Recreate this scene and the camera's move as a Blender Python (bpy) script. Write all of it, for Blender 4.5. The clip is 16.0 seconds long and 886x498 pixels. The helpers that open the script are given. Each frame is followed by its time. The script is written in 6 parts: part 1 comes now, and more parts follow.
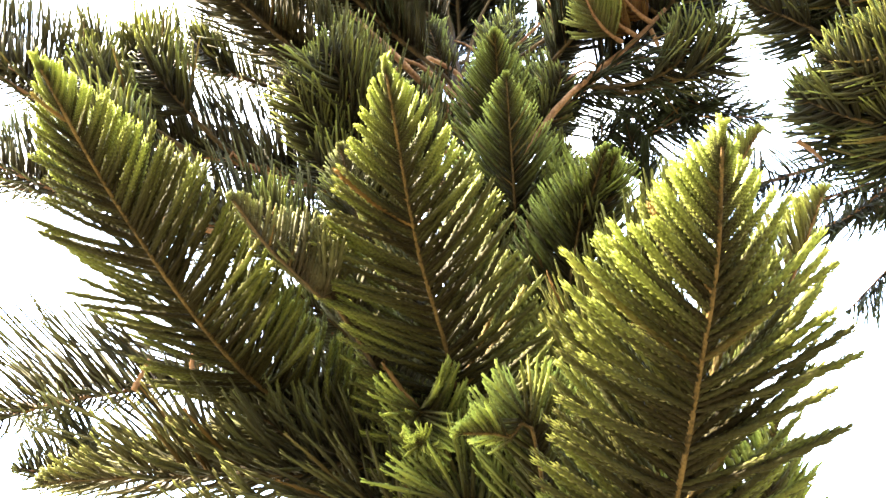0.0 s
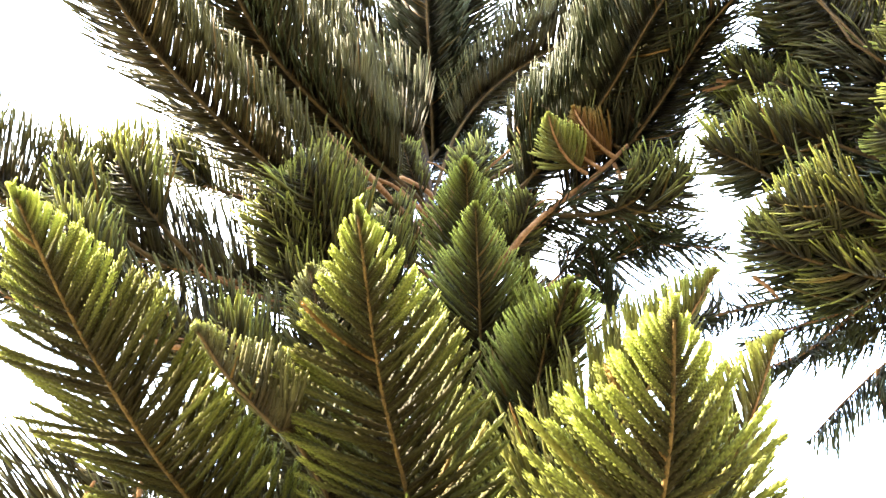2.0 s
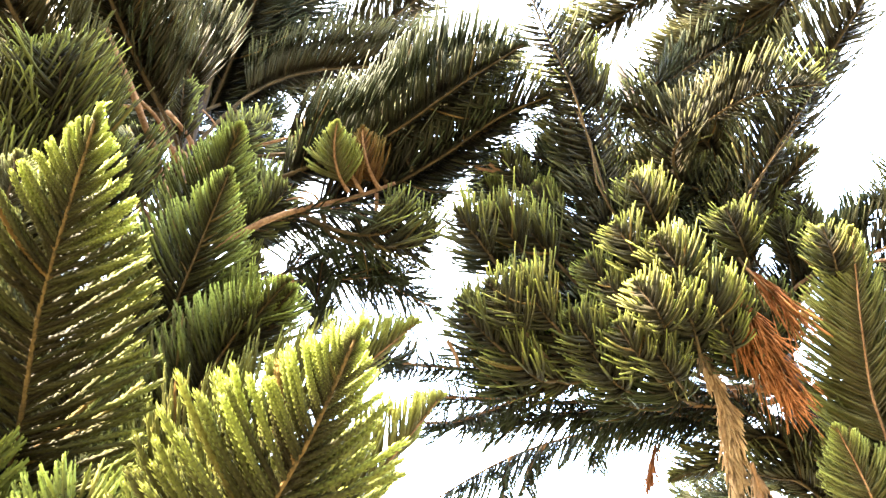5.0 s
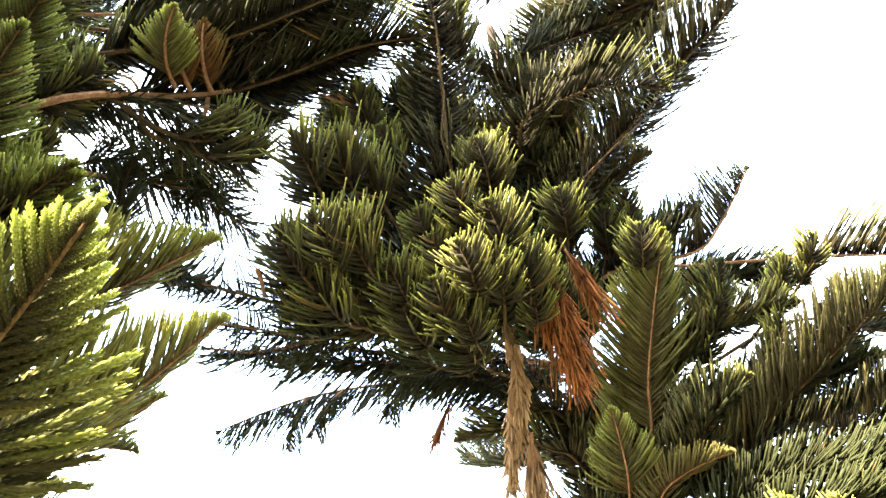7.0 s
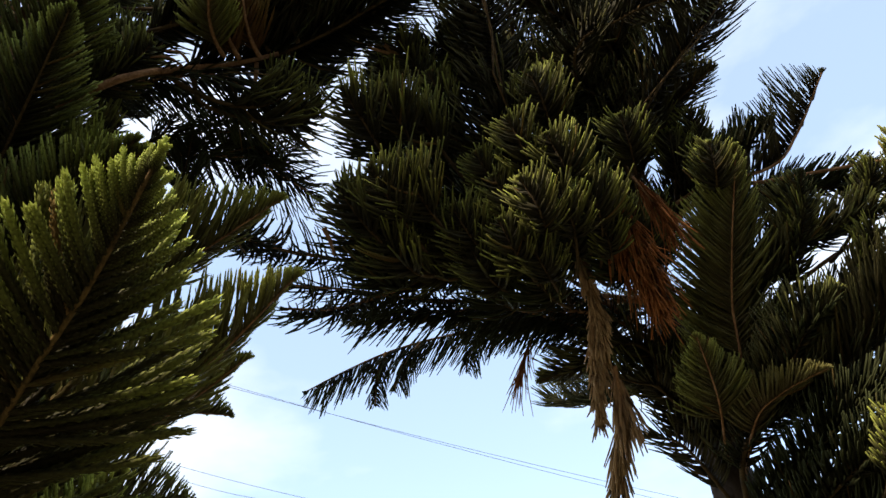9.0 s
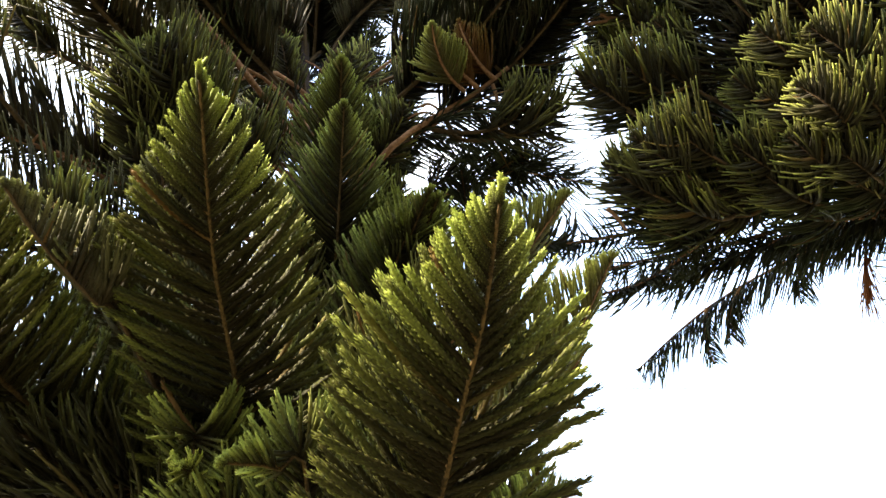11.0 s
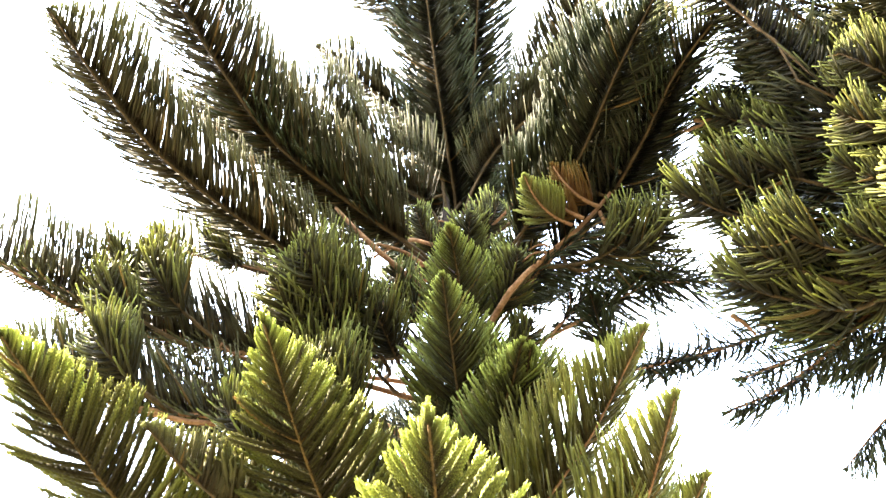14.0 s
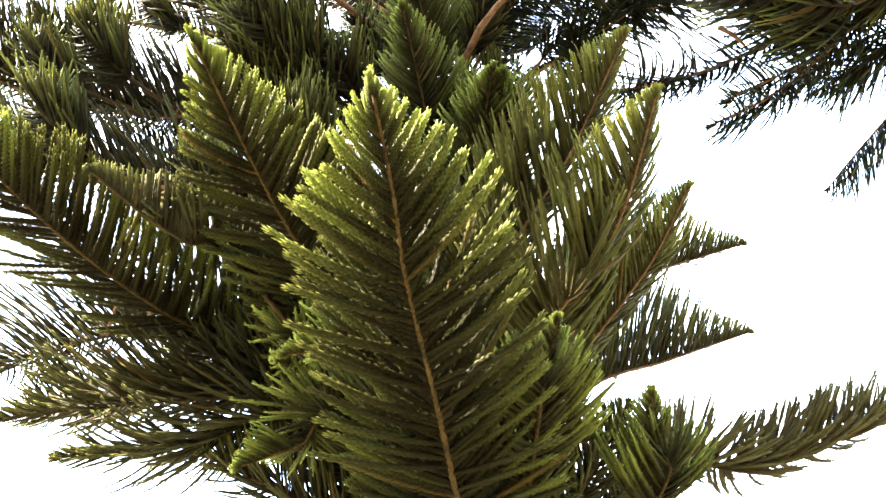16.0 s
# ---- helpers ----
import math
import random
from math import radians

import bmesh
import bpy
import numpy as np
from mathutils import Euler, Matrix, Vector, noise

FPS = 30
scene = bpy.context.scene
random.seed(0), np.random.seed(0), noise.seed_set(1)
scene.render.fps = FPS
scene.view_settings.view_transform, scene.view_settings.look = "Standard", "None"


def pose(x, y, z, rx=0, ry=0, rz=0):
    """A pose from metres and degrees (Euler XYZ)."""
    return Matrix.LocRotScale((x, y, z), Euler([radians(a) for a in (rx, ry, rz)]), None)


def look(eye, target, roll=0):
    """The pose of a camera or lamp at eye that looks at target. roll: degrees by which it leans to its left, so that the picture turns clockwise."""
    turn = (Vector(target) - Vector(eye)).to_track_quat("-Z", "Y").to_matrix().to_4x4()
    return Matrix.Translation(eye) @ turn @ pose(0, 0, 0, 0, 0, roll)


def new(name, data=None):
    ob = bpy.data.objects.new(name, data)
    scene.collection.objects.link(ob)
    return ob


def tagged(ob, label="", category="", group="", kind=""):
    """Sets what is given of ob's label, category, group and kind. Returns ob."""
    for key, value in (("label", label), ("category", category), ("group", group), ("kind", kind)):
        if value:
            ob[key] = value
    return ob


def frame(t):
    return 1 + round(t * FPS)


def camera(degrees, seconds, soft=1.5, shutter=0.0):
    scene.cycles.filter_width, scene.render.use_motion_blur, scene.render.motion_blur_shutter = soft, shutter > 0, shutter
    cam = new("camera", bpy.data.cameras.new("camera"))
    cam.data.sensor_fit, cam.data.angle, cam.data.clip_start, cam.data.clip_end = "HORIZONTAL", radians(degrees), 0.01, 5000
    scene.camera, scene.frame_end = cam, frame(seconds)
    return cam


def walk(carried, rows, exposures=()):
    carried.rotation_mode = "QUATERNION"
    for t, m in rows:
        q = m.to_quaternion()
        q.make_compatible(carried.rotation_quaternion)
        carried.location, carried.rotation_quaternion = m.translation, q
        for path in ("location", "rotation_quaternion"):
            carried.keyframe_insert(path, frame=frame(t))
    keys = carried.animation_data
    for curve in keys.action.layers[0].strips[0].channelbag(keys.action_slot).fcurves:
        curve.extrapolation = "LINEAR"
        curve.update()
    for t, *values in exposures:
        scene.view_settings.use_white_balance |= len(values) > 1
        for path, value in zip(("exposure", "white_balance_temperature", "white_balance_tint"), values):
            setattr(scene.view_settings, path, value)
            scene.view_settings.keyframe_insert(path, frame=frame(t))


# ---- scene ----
cam = camera(64.8, 16.0)
PATH = [
    (0, (0.0, 0.0, 1.6), (0.0, 1.509, 2.912), -6.0),
    (0.5, (0.019, -0.014, 1.611), (0.02, 1.445, 2.979), -6.7),
    (1, (0.0, -0.019, 1.622), (0.038, 1.399, 3.032), -6.7),
    (1.5, (0.022, -0.044, 1.628), (0.125, 1.299, 3.106), -7.8),
    (2, (0.014, -0.078, 1.641), (0.127, 1.232, 3.148), -7.3),
    (2.5, (0.004, -0.103, 1.639), (0.166, 1.149, 3.19), -7.7),
    (3, (0.012, -0.116, 1.644), (0.215, 1.081, 3.233), -6.9),
    (3.5, (0.009, -0.105, 1.638), (0.33, 1.085, 3.212), -6.9),
    (4, (0.047, -0.099, 1.627), (0.535, 1.085, 3.163), -6.6),
    (4.5, (0.048, -0.08, 1.616), (0.673, 1.098, 3.106), -5.6),
    (4.7, (0.038, -0.087, 1.605), (0.734, 1.059, 3.09), -6.1),
    (6.8, (0.179, -0.023, 1.676), (1.337, 0.9, 3.021), -7.9),
    (7, (0.19, -0.047, 1.654), (1.378, 0.86, 2.983), -7.8),
    (7.5, (0.232, -0.021, 1.657), (1.538, 0.812, 2.922), -8.5),
    (8, (0.27, -0.002, 1.644), (1.677, 0.756, 2.847), -7.4),
    (8.5, (0.283, -0.03, 1.621), (1.598, 0.854, 2.842), -8.9),
    (9, (0.222, 0.009, 1.644), (1.33, 1.107, 2.896), -8.9),
    (9.5, (0.185, 0.035, 1.679), (1.15, 1.244, 2.947), -9.0),
    (9.7, (0.177, 0.015, 1.661), (1.062, 1.24, 2.971), -8.5),
    (11.8, (0.067, -0.02, 1.596), (0.287, 1.461, 2.922), -10.04),
    (12, (0.1, -0.033, 1.601), (0.239, 1.45, 2.936), -8.59),
    (12.2, (0.137, -0.058, 1.602), (0.128, 1.4, 2.971), -8.19),
    (12.5, (0.199, -0.108, 1.594), (0.161, 1.312, 3.003), -9.28),
    (13, (0.303, -0.187, 1.591), (0.225, 1.183, 3.046), -8.8),
    (13.2, (0.346, -0.219, 1.584), (0.251, 1.15, 3.039), -7.72),
    (13.5, (0.437, -0.264, 1.571), (0.327, 1.084, 3.044), -6.06),
    (14, (0.573, -0.328, 1.531), (0.388, 0.902, 3.097), -2.09),
    (14.4, (0.627, -0.36, 1.512), (0.526, 0.841, 3.108), -5.17),
    (14.5, (0.631, -0.359, 1.509), (0.556, 0.842, 3.107), -5.87),
    (15, (0.614, -0.283, 1.519), (0.479, 1.128, 2.929), -6.36),
    (15.2, (0.598, -0.248, 1.525), (0.423, 1.268, 2.819), -5.8),
    (15.5, (0.581, -0.186, 1.528), (0.438, 1.427, 2.703), -7.7),
    (16, (0.581, -0.068, 1.486), (0.326, 1.558, 2.622), -6.71),
]
EXPOSURE = [(0, 5.5), (2.0, 5.7), (4.5, 5.88), (6.8, 5.2), (7.5, 4.15), (8.0, 3.12), (8.5, 2.38), (9.0, 2.0), (9.7, 2.05), (10.8, 3.3), (11.8, 5.2), (12.7, 5.63), (13.6, 5.75), (14.5, 5.3), (15.2, 5.0), (16, 4.78)]
walk(cam, [(t, look(eye, target, roll)) for t, eye, target, roll in PATH], EXPOSURE)

# ---- sky and sun ----
SUN_EL, SUN_AZ = 50.0, 262.0          # azimuth clockwise from +y
world = bpy.data.worlds.new("sky")
scene.world = world
world.use_nodes = True
wn, wl = world.node_tree.nodes, world.node_tree.links
wn.clear()
w_out, w_bg, w_sky = wn.new("ShaderNodeOutputWorld"), wn.new("ShaderNodeBackground"), wn.new("ShaderNodeTexSky")
w_sky.sky_type, w_sky.sun_disc = "NISHITA", False
w_sky.sun_elevation, w_sky.sun_rotation = radians(SUN_EL), radians(SUN_AZ)
w_sky.air_density, w_sky.dust_density = 1.0, 0.8
w_geo, w_map, w_noise, w_ramp, w_mix = (wn.new("ShaderNodeTexCoord"), wn.new("ShaderNodeMapping"), wn.new("ShaderNodeTexNoise"),
                                        wn.new("ShaderNodeValToRGB"), wn.new("ShaderNodeMixRGB"))
w_map.inputs["Scale"].default_value = (1.0, 1.0, 2.2)
w_noise.inputs["Scale"].default_value, w_noise.inputs["Detail"].default_value = 2.3, 7.0
w_ramp.color_ramp.elements[0].position, w_ramp.color_ramp.elements[1].position = 0.42, 0.70
w_ramp.color_ramp.elements[0].color = (0.16, 0.16, 0.16, 1)
w_mix.inputs["Color2"].default_value = (6.0, 6.3, 6.7, 1)     # thin bright cloud
wl.new(w_geo.outputs["Generated"], w_map.inputs["Vector"])
wl.new(w_map.outputs["Vector"], w_noise.inputs["Vector"])
wl.new(w_noise.outputs["Fac"], w_ramp.inputs["Fac"])
wl.new(w_ramp.outputs["Color"], w_mix.inputs["Fac"])
w_haze = wn.new("ShaderNodeMixRGB")
w_haze.blend_type = "ADD"
w_haze.inputs["Fac"].default_value, w_haze.inputs["Color2"].default_value = 1.0, (1.15, 1.6, 2.3, 1)     # pale sea haze
wl.new(w_sky.outputs["Color"], w_haze.inputs["Color1"])
wl.new(w_haze.outputs["Color"], w_mix.inputs["Color1"])
wl.new(w_mix.outputs["Color"], w_bg.inputs["Color"])
wl.new(w_bg.outputs["Background"], w_out.inputs["Surface"])
w_bg.inputs["Strength"].default_value = 0.055

sun = new("sun", bpy.data.lights.new("sun", "SUN"))
sun.data.energy, sun.data.angle, sun.data.color = 2.2, radians(3.0), (1.0, 0.88, 0.70)
sun.matrix_world = look((0, 0, 0), (-math.sin(radians(SUN_AZ)) * math.cos(radians(SUN_EL)),
                                    -math.cos(radians(SUN_AZ)) * math.cos(radians(SUN_EL)), -math.sin(radians(SUN_EL))))


# ---- materials ----
def nodes_of(name):
    m = bpy.data.materials.new(name)
    m.use_nodes = True
    return m, m.node_tree.nodes, m.node_tree.links, m.node_tree.nodes["Principled BSDF"]


def ramp_node(nodes, stops):
    r = nodes.new("ShaderNodeValToRGB")
    while len(r.color_ramp.elements) < len(stops):
        r.color_ramp.elements.new(0.5)
    for e, (p, c) in zip(r.color_ramp.elements, stops):
        e.position, e.color = p, (*c, 1)
    return r


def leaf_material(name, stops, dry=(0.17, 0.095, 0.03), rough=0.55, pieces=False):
    """Needle-clad shoots: foot darker with age and with painted-in inner shade, tip fresh green, here and there a dry
    one.
    """
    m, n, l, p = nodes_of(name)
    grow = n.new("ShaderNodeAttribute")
    grow.attribute_name = "growth_shade"
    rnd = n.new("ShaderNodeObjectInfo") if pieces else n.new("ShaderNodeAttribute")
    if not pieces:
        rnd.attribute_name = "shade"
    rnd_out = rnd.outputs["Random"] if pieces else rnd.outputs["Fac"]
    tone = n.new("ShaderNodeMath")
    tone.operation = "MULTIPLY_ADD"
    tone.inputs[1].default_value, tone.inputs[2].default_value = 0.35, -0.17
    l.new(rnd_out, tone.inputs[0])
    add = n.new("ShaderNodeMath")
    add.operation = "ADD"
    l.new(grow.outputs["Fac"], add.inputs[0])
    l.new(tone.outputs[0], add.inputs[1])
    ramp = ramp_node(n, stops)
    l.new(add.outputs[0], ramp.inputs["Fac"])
    tex = n.new("ShaderNodeTexCoord")
    noise_t = n.new("ShaderNodeTexNoise")
    noise_t.inputs["Scale"].default_value = 9.0
    l.new(tex.outputs["Object"], noise_t.inputs["Vector"])
    mul = n.new("ShaderNodeHueSaturation")
    val = n.new("ShaderNodeMapRange")
    val.inputs["To Min"].default_value, val.inputs["To Max"].default_value = 0.55, 1.45
    l.new(noise_t.outputs["Fac"], val.inputs["Value"])
    l.new(val.outputs[0], mul.inputs["Value"])
    l.new(ramp.outputs["Color"], mul.inputs["Color"])
    old = n.new("ShaderNodeMapRange")
    old.inputs["From Min"].default_value, old.inputs["From Max"].default_value = 0.97, 1.0
    l.new(rnd_out, old.inputs["Value"])
    mix = n.new("ShaderNodeMixRGB")
    mix.inputs["Color2"].default_value = (*dry, 1)
    l.new(old.outputs[0], mix.inputs["Fac"])
    l.new(mul.outputs["Color"], mix.inputs["Color1"])
    l.new(mix.outputs["Color"], p.inputs["Base Color"])
    p.inputs["Roughness"].default_value = rough
    p.inputs["Specular IOR Level"].default_value = 0.06
    out = n["Material Output"]
    thin = n.new("ShaderNodeBsdfTranslucent")
    l.new(mix.outputs["Color"], thin.inputs["Color"])
    both = n.new("ShaderNodeMixShader")
    both.inputs["Fac"].default_value = 0.25
    l.new(p.outputs["BSDF"], both.inputs[1])
    l.new(thin.outputs["BSDF"], both.inputs[2])
    l.new(both.outputs[0], out.inputs["Surface"])
    return m


def bark_material(name, low, high, scale=40.0, bump=0.6):
    m, n, l, p = nodes_of(name)
    tex, a, b = n.new("ShaderNodeTexCoord"), n.new("ShaderNodeTexNoise"), n.new("ShaderNodeTexNoise")
    a.inputs["Scale"].default_value, a.inputs["Detail"].default_value = scale, 8
    b.inputs["Scale"].default_value = scale / 7
    for t in (a, b):
        l.new(tex.outputs["Object"], t.inputs["Vector"])
    mix = n.new("ShaderNodeMath")
    mix.operation = "MULTIPLY_ADD"
    mix.inputs[1].default_value = 0.5
    half = n.new("ShaderNodeMath")
    half.operation = "MULTIPLY"
    half.inputs[1].default_value = 0.5
    l.new(b.outputs["Fac"], half.inputs[0])
    l.new(a.outputs["Fac"], mix.inputs[0])
    l.new(half.outputs[0], mix.inputs[2])
    ramp = ramp_node(n, [(0.36, low), (0.62, high)])
    l.new(mix.outputs[0], ramp.inputs["Fac"])
    l.new(ramp.outputs["Color"], p.inputs["Base Color"])
    bm = n.new("ShaderNodeBump")
    bm.inputs["Strength"].default_value, bm.inputs["Distance"].default_value = bump, 0.004
    l.new(a.outputs["Fac"], bm.inputs["Height"])
    l.new(bm.outputs["Normal"], p.inputs["Normal"])
    p.inputs["Roughness"].default_value, p.inputs["Specular IOR Level"].default_value = 0.9, 0.1
    return m


# foot stops darkened for shade inside a spray, besides the older needles' own tone
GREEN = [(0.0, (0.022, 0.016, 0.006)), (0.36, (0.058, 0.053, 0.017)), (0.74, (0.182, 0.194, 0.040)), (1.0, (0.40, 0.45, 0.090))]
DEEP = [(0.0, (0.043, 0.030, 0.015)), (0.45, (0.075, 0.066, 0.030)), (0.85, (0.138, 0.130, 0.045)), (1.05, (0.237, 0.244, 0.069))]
# foliage green with shade put into it, for inner, hanging and far fronds
SHADED = [(0.0, (0.028, 0.022, 0.012)), (0.4, (0.036, 0.037, 0.016)), (0.8, (0.054, 0.060, 0.024)), (1.0, (0.09, 0.10, 0.04))]
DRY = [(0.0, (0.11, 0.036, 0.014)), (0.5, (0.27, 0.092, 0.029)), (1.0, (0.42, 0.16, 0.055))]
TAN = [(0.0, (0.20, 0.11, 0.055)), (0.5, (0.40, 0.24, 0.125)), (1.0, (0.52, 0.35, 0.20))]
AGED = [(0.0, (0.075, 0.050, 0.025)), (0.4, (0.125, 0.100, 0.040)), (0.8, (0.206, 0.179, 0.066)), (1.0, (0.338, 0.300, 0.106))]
# olive sprays, their colour lightened as though sun shone through from behind
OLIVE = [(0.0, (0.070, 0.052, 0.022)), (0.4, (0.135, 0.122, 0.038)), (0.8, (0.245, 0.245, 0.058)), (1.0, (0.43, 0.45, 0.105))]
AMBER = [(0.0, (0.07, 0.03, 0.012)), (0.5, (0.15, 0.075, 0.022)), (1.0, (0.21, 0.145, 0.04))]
# tuft green with lit tips and the dark shade of the cores painted in
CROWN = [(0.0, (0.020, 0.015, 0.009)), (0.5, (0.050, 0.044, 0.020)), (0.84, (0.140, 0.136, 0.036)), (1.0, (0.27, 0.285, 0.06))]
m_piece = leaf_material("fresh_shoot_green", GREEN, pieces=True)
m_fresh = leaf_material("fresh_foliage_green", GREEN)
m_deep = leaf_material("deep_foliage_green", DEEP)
m_shaded = leaf_material("painted_shade_foliage", SHADED)
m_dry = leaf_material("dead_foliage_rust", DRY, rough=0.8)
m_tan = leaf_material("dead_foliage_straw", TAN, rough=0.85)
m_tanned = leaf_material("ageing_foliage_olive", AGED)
m_crown = leaf_material("tuft_green_shade_cored", CROWN)
m_olive = leaf_material("backlit_foliage_olive", OLIVE)
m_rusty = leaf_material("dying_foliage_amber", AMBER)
m_wire = bark_material("dark_cable_rubber", (0.03, 0.03, 0.035), (0.06, 0.06, 0.065))
m_bark = bark_material("grey_brown_bark", (0.018, 0.012, 0.009), (0.06, 0.042, 0.03))
m_twig = bark_material("orange_brown_twig_bark", (0.12, 0.055, 0.022), (0.34, 0.18, 0.085), 90.0)
m_stem = bark_material("dark_brown_stem_bark", (0.028, 0.019, 0.009), (0.095, 0.058, 0.024), 90.0)
m_greenwood = bark_material("green_brown_shoot_bark", (0.030, 0.019, 0.007), (0.12, 0.072, 0.024), 160.0, 1.0)


# ---- building blocks ----
def mesh_of(name, verts, faces, material, smooth=True):
    me = bpy.data.meshes.new(name)
    me.from_pydata([tuple(v) for v in verts], [], faces)
    me.materials.append(material)
    me.polygons.foreach_set("use_smooth", [smooth] * len(me.polygons))
    me.update()
    return me


def part(name, me, parent, at=(0, 0, 0), label="", kind=""):
    """A mesh object under a thing or a part; at is its place from the parent's origin."""
    ob = new(name, me)
    ob.parent, ob.location = parent, at
    return tagged(ob, label, "", "", kind)


def curve3(a, b, c, steps):
    """Points and tangents of a bow from a through b to c, with even steps."""
    a, c = np.array(a, float), np.array(c, float)
    u = np.linspace(0, 1, 200)[:, None]
    if isinstance(b[0], tuple):                  # several points on the way
        knots = np.array([a, *b, c], float)
        knots = np.vstack([2 * knots[0] - knots[1], knots, 2 * knots[-1] - knots[-2]])
        p = []
        for p0, p1, p2, p3 in zip(knots, knots[1:], knots[2:], knots[3:]):
            p.append(0.5 * (2 * p1 + (p2 - p0) * u + (2 * p0 - 5 * p1 + 4 * p2 - p3) * u ** 2 + (3 * p1 - p0 - 3 * p2 + p3) * u ** 3)[:-1])
        p = np.vstack(p + [knots[-2:-1]])
    else:
        b = np.array(b, float)
        d1, d2 = np.linalg.norm(b - a), np.linalg.norm(c - b)
        k = d1 / (d1 + d2)
        ctrl = (b - (1 - k) ** 2 * a - k * k * c) / (2 * k * (1 - k))
        p = (1 - u) ** 2 * a + 2 * u * (1 - u) * ctrl + u * u * c
    s = np.r_[0, np.cumsum(np.linalg.norm(np.diff(p, axis=0), axis=1))]
    w = np.linspace(0, s[-1], steps)
    q = np.stack([np.interp(w, s, p[:, i]) for i in range(3)], 1)
    t = np.gradient(q, axis=0)
    return q, t / np.linalg.norm(t, axis=1)[:, None], s[-1]


def unit(v):
    return v / np.maximum(np.linalg.norm(v, axis=-1, keepdims=True), 1e-9)


def tube(points, radii, sides=7, rough=0.0, rng=None):
    """Verts and faces of a round bar along points, closed at both ends, with an uneven surface."""
    points = np.asarray(points, float)
    t = unit(np.gradient(points, axis=0))
    ref = np.array([0.13, 0.21, 0.97]) if abs(t[0][2]) < 0.9 else np.array([0.9, 0.3, 0.1])
    n1 = unit(np.cross(t, ref))
    n2 = np.cross(t, n1)
    ang = np.arange(sides) * 2 * np.pi / sides
    rr = np.asarray(radii, float)[:, None] * np.ones(sides)
    if rng is not None and rough:
        rr = rr * (1 + rough * rng.normal(size=rr.shape))
    ring = points[:, None] + rr[..., None] * (np.cos(ang)[None, :, None] * n1[:, None] + np.sin(ang)[None, :, None] * n2[:, None])
    verts = ring.reshape(-1, 3)
    faces = []
    for i in range(len(points) - 1):
        for j in range(sides):
            k = (j + 1) % sides
            faces.append((i * sides + j, i * sides + k, (i + 1) * sides + k, (i + 1) * sides + j))
    faces.append(tuple(range(sides))[::-1])
    faces.append(tuple((len(points) - 1) * sides + j for j in range(sides)))
    return verts, faces


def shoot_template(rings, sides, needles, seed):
    """A needle-clad shoot of unit length and unit thickness: (along, across, across), triangles, tone from foot to tip.
    """
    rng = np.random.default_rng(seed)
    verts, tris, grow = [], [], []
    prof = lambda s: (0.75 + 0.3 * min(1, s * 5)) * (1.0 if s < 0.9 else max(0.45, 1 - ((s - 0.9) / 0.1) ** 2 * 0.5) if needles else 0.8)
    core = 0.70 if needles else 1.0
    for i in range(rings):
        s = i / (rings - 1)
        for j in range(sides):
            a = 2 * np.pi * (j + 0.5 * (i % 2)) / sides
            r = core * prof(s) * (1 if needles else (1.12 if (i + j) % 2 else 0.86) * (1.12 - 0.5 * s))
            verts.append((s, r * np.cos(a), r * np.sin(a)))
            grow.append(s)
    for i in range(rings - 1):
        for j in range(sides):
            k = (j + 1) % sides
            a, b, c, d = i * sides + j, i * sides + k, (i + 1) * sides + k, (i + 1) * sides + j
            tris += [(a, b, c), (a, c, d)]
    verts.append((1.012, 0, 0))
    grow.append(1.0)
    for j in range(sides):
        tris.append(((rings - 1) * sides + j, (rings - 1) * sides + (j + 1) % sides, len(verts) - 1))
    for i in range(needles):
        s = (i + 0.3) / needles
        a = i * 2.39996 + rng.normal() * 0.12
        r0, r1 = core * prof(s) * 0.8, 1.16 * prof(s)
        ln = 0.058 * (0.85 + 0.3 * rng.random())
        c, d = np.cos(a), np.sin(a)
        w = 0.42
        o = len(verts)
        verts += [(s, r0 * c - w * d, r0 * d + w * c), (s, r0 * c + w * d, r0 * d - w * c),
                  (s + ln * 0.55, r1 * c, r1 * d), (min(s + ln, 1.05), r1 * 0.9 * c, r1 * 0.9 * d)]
        # needle feet darkened and tips lightened, painting the light and shade of the relief
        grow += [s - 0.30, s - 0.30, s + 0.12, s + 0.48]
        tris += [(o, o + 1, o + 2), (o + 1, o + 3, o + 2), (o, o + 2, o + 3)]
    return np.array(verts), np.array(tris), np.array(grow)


NEAR = shoot_template(9, 6, 96, 1)
MID = shoot_template(6, 4, 16, 2)
FAR = shoot_template(5, 3, 0, 3)
CLAD = shoot_template(6, 4, 0, 4)


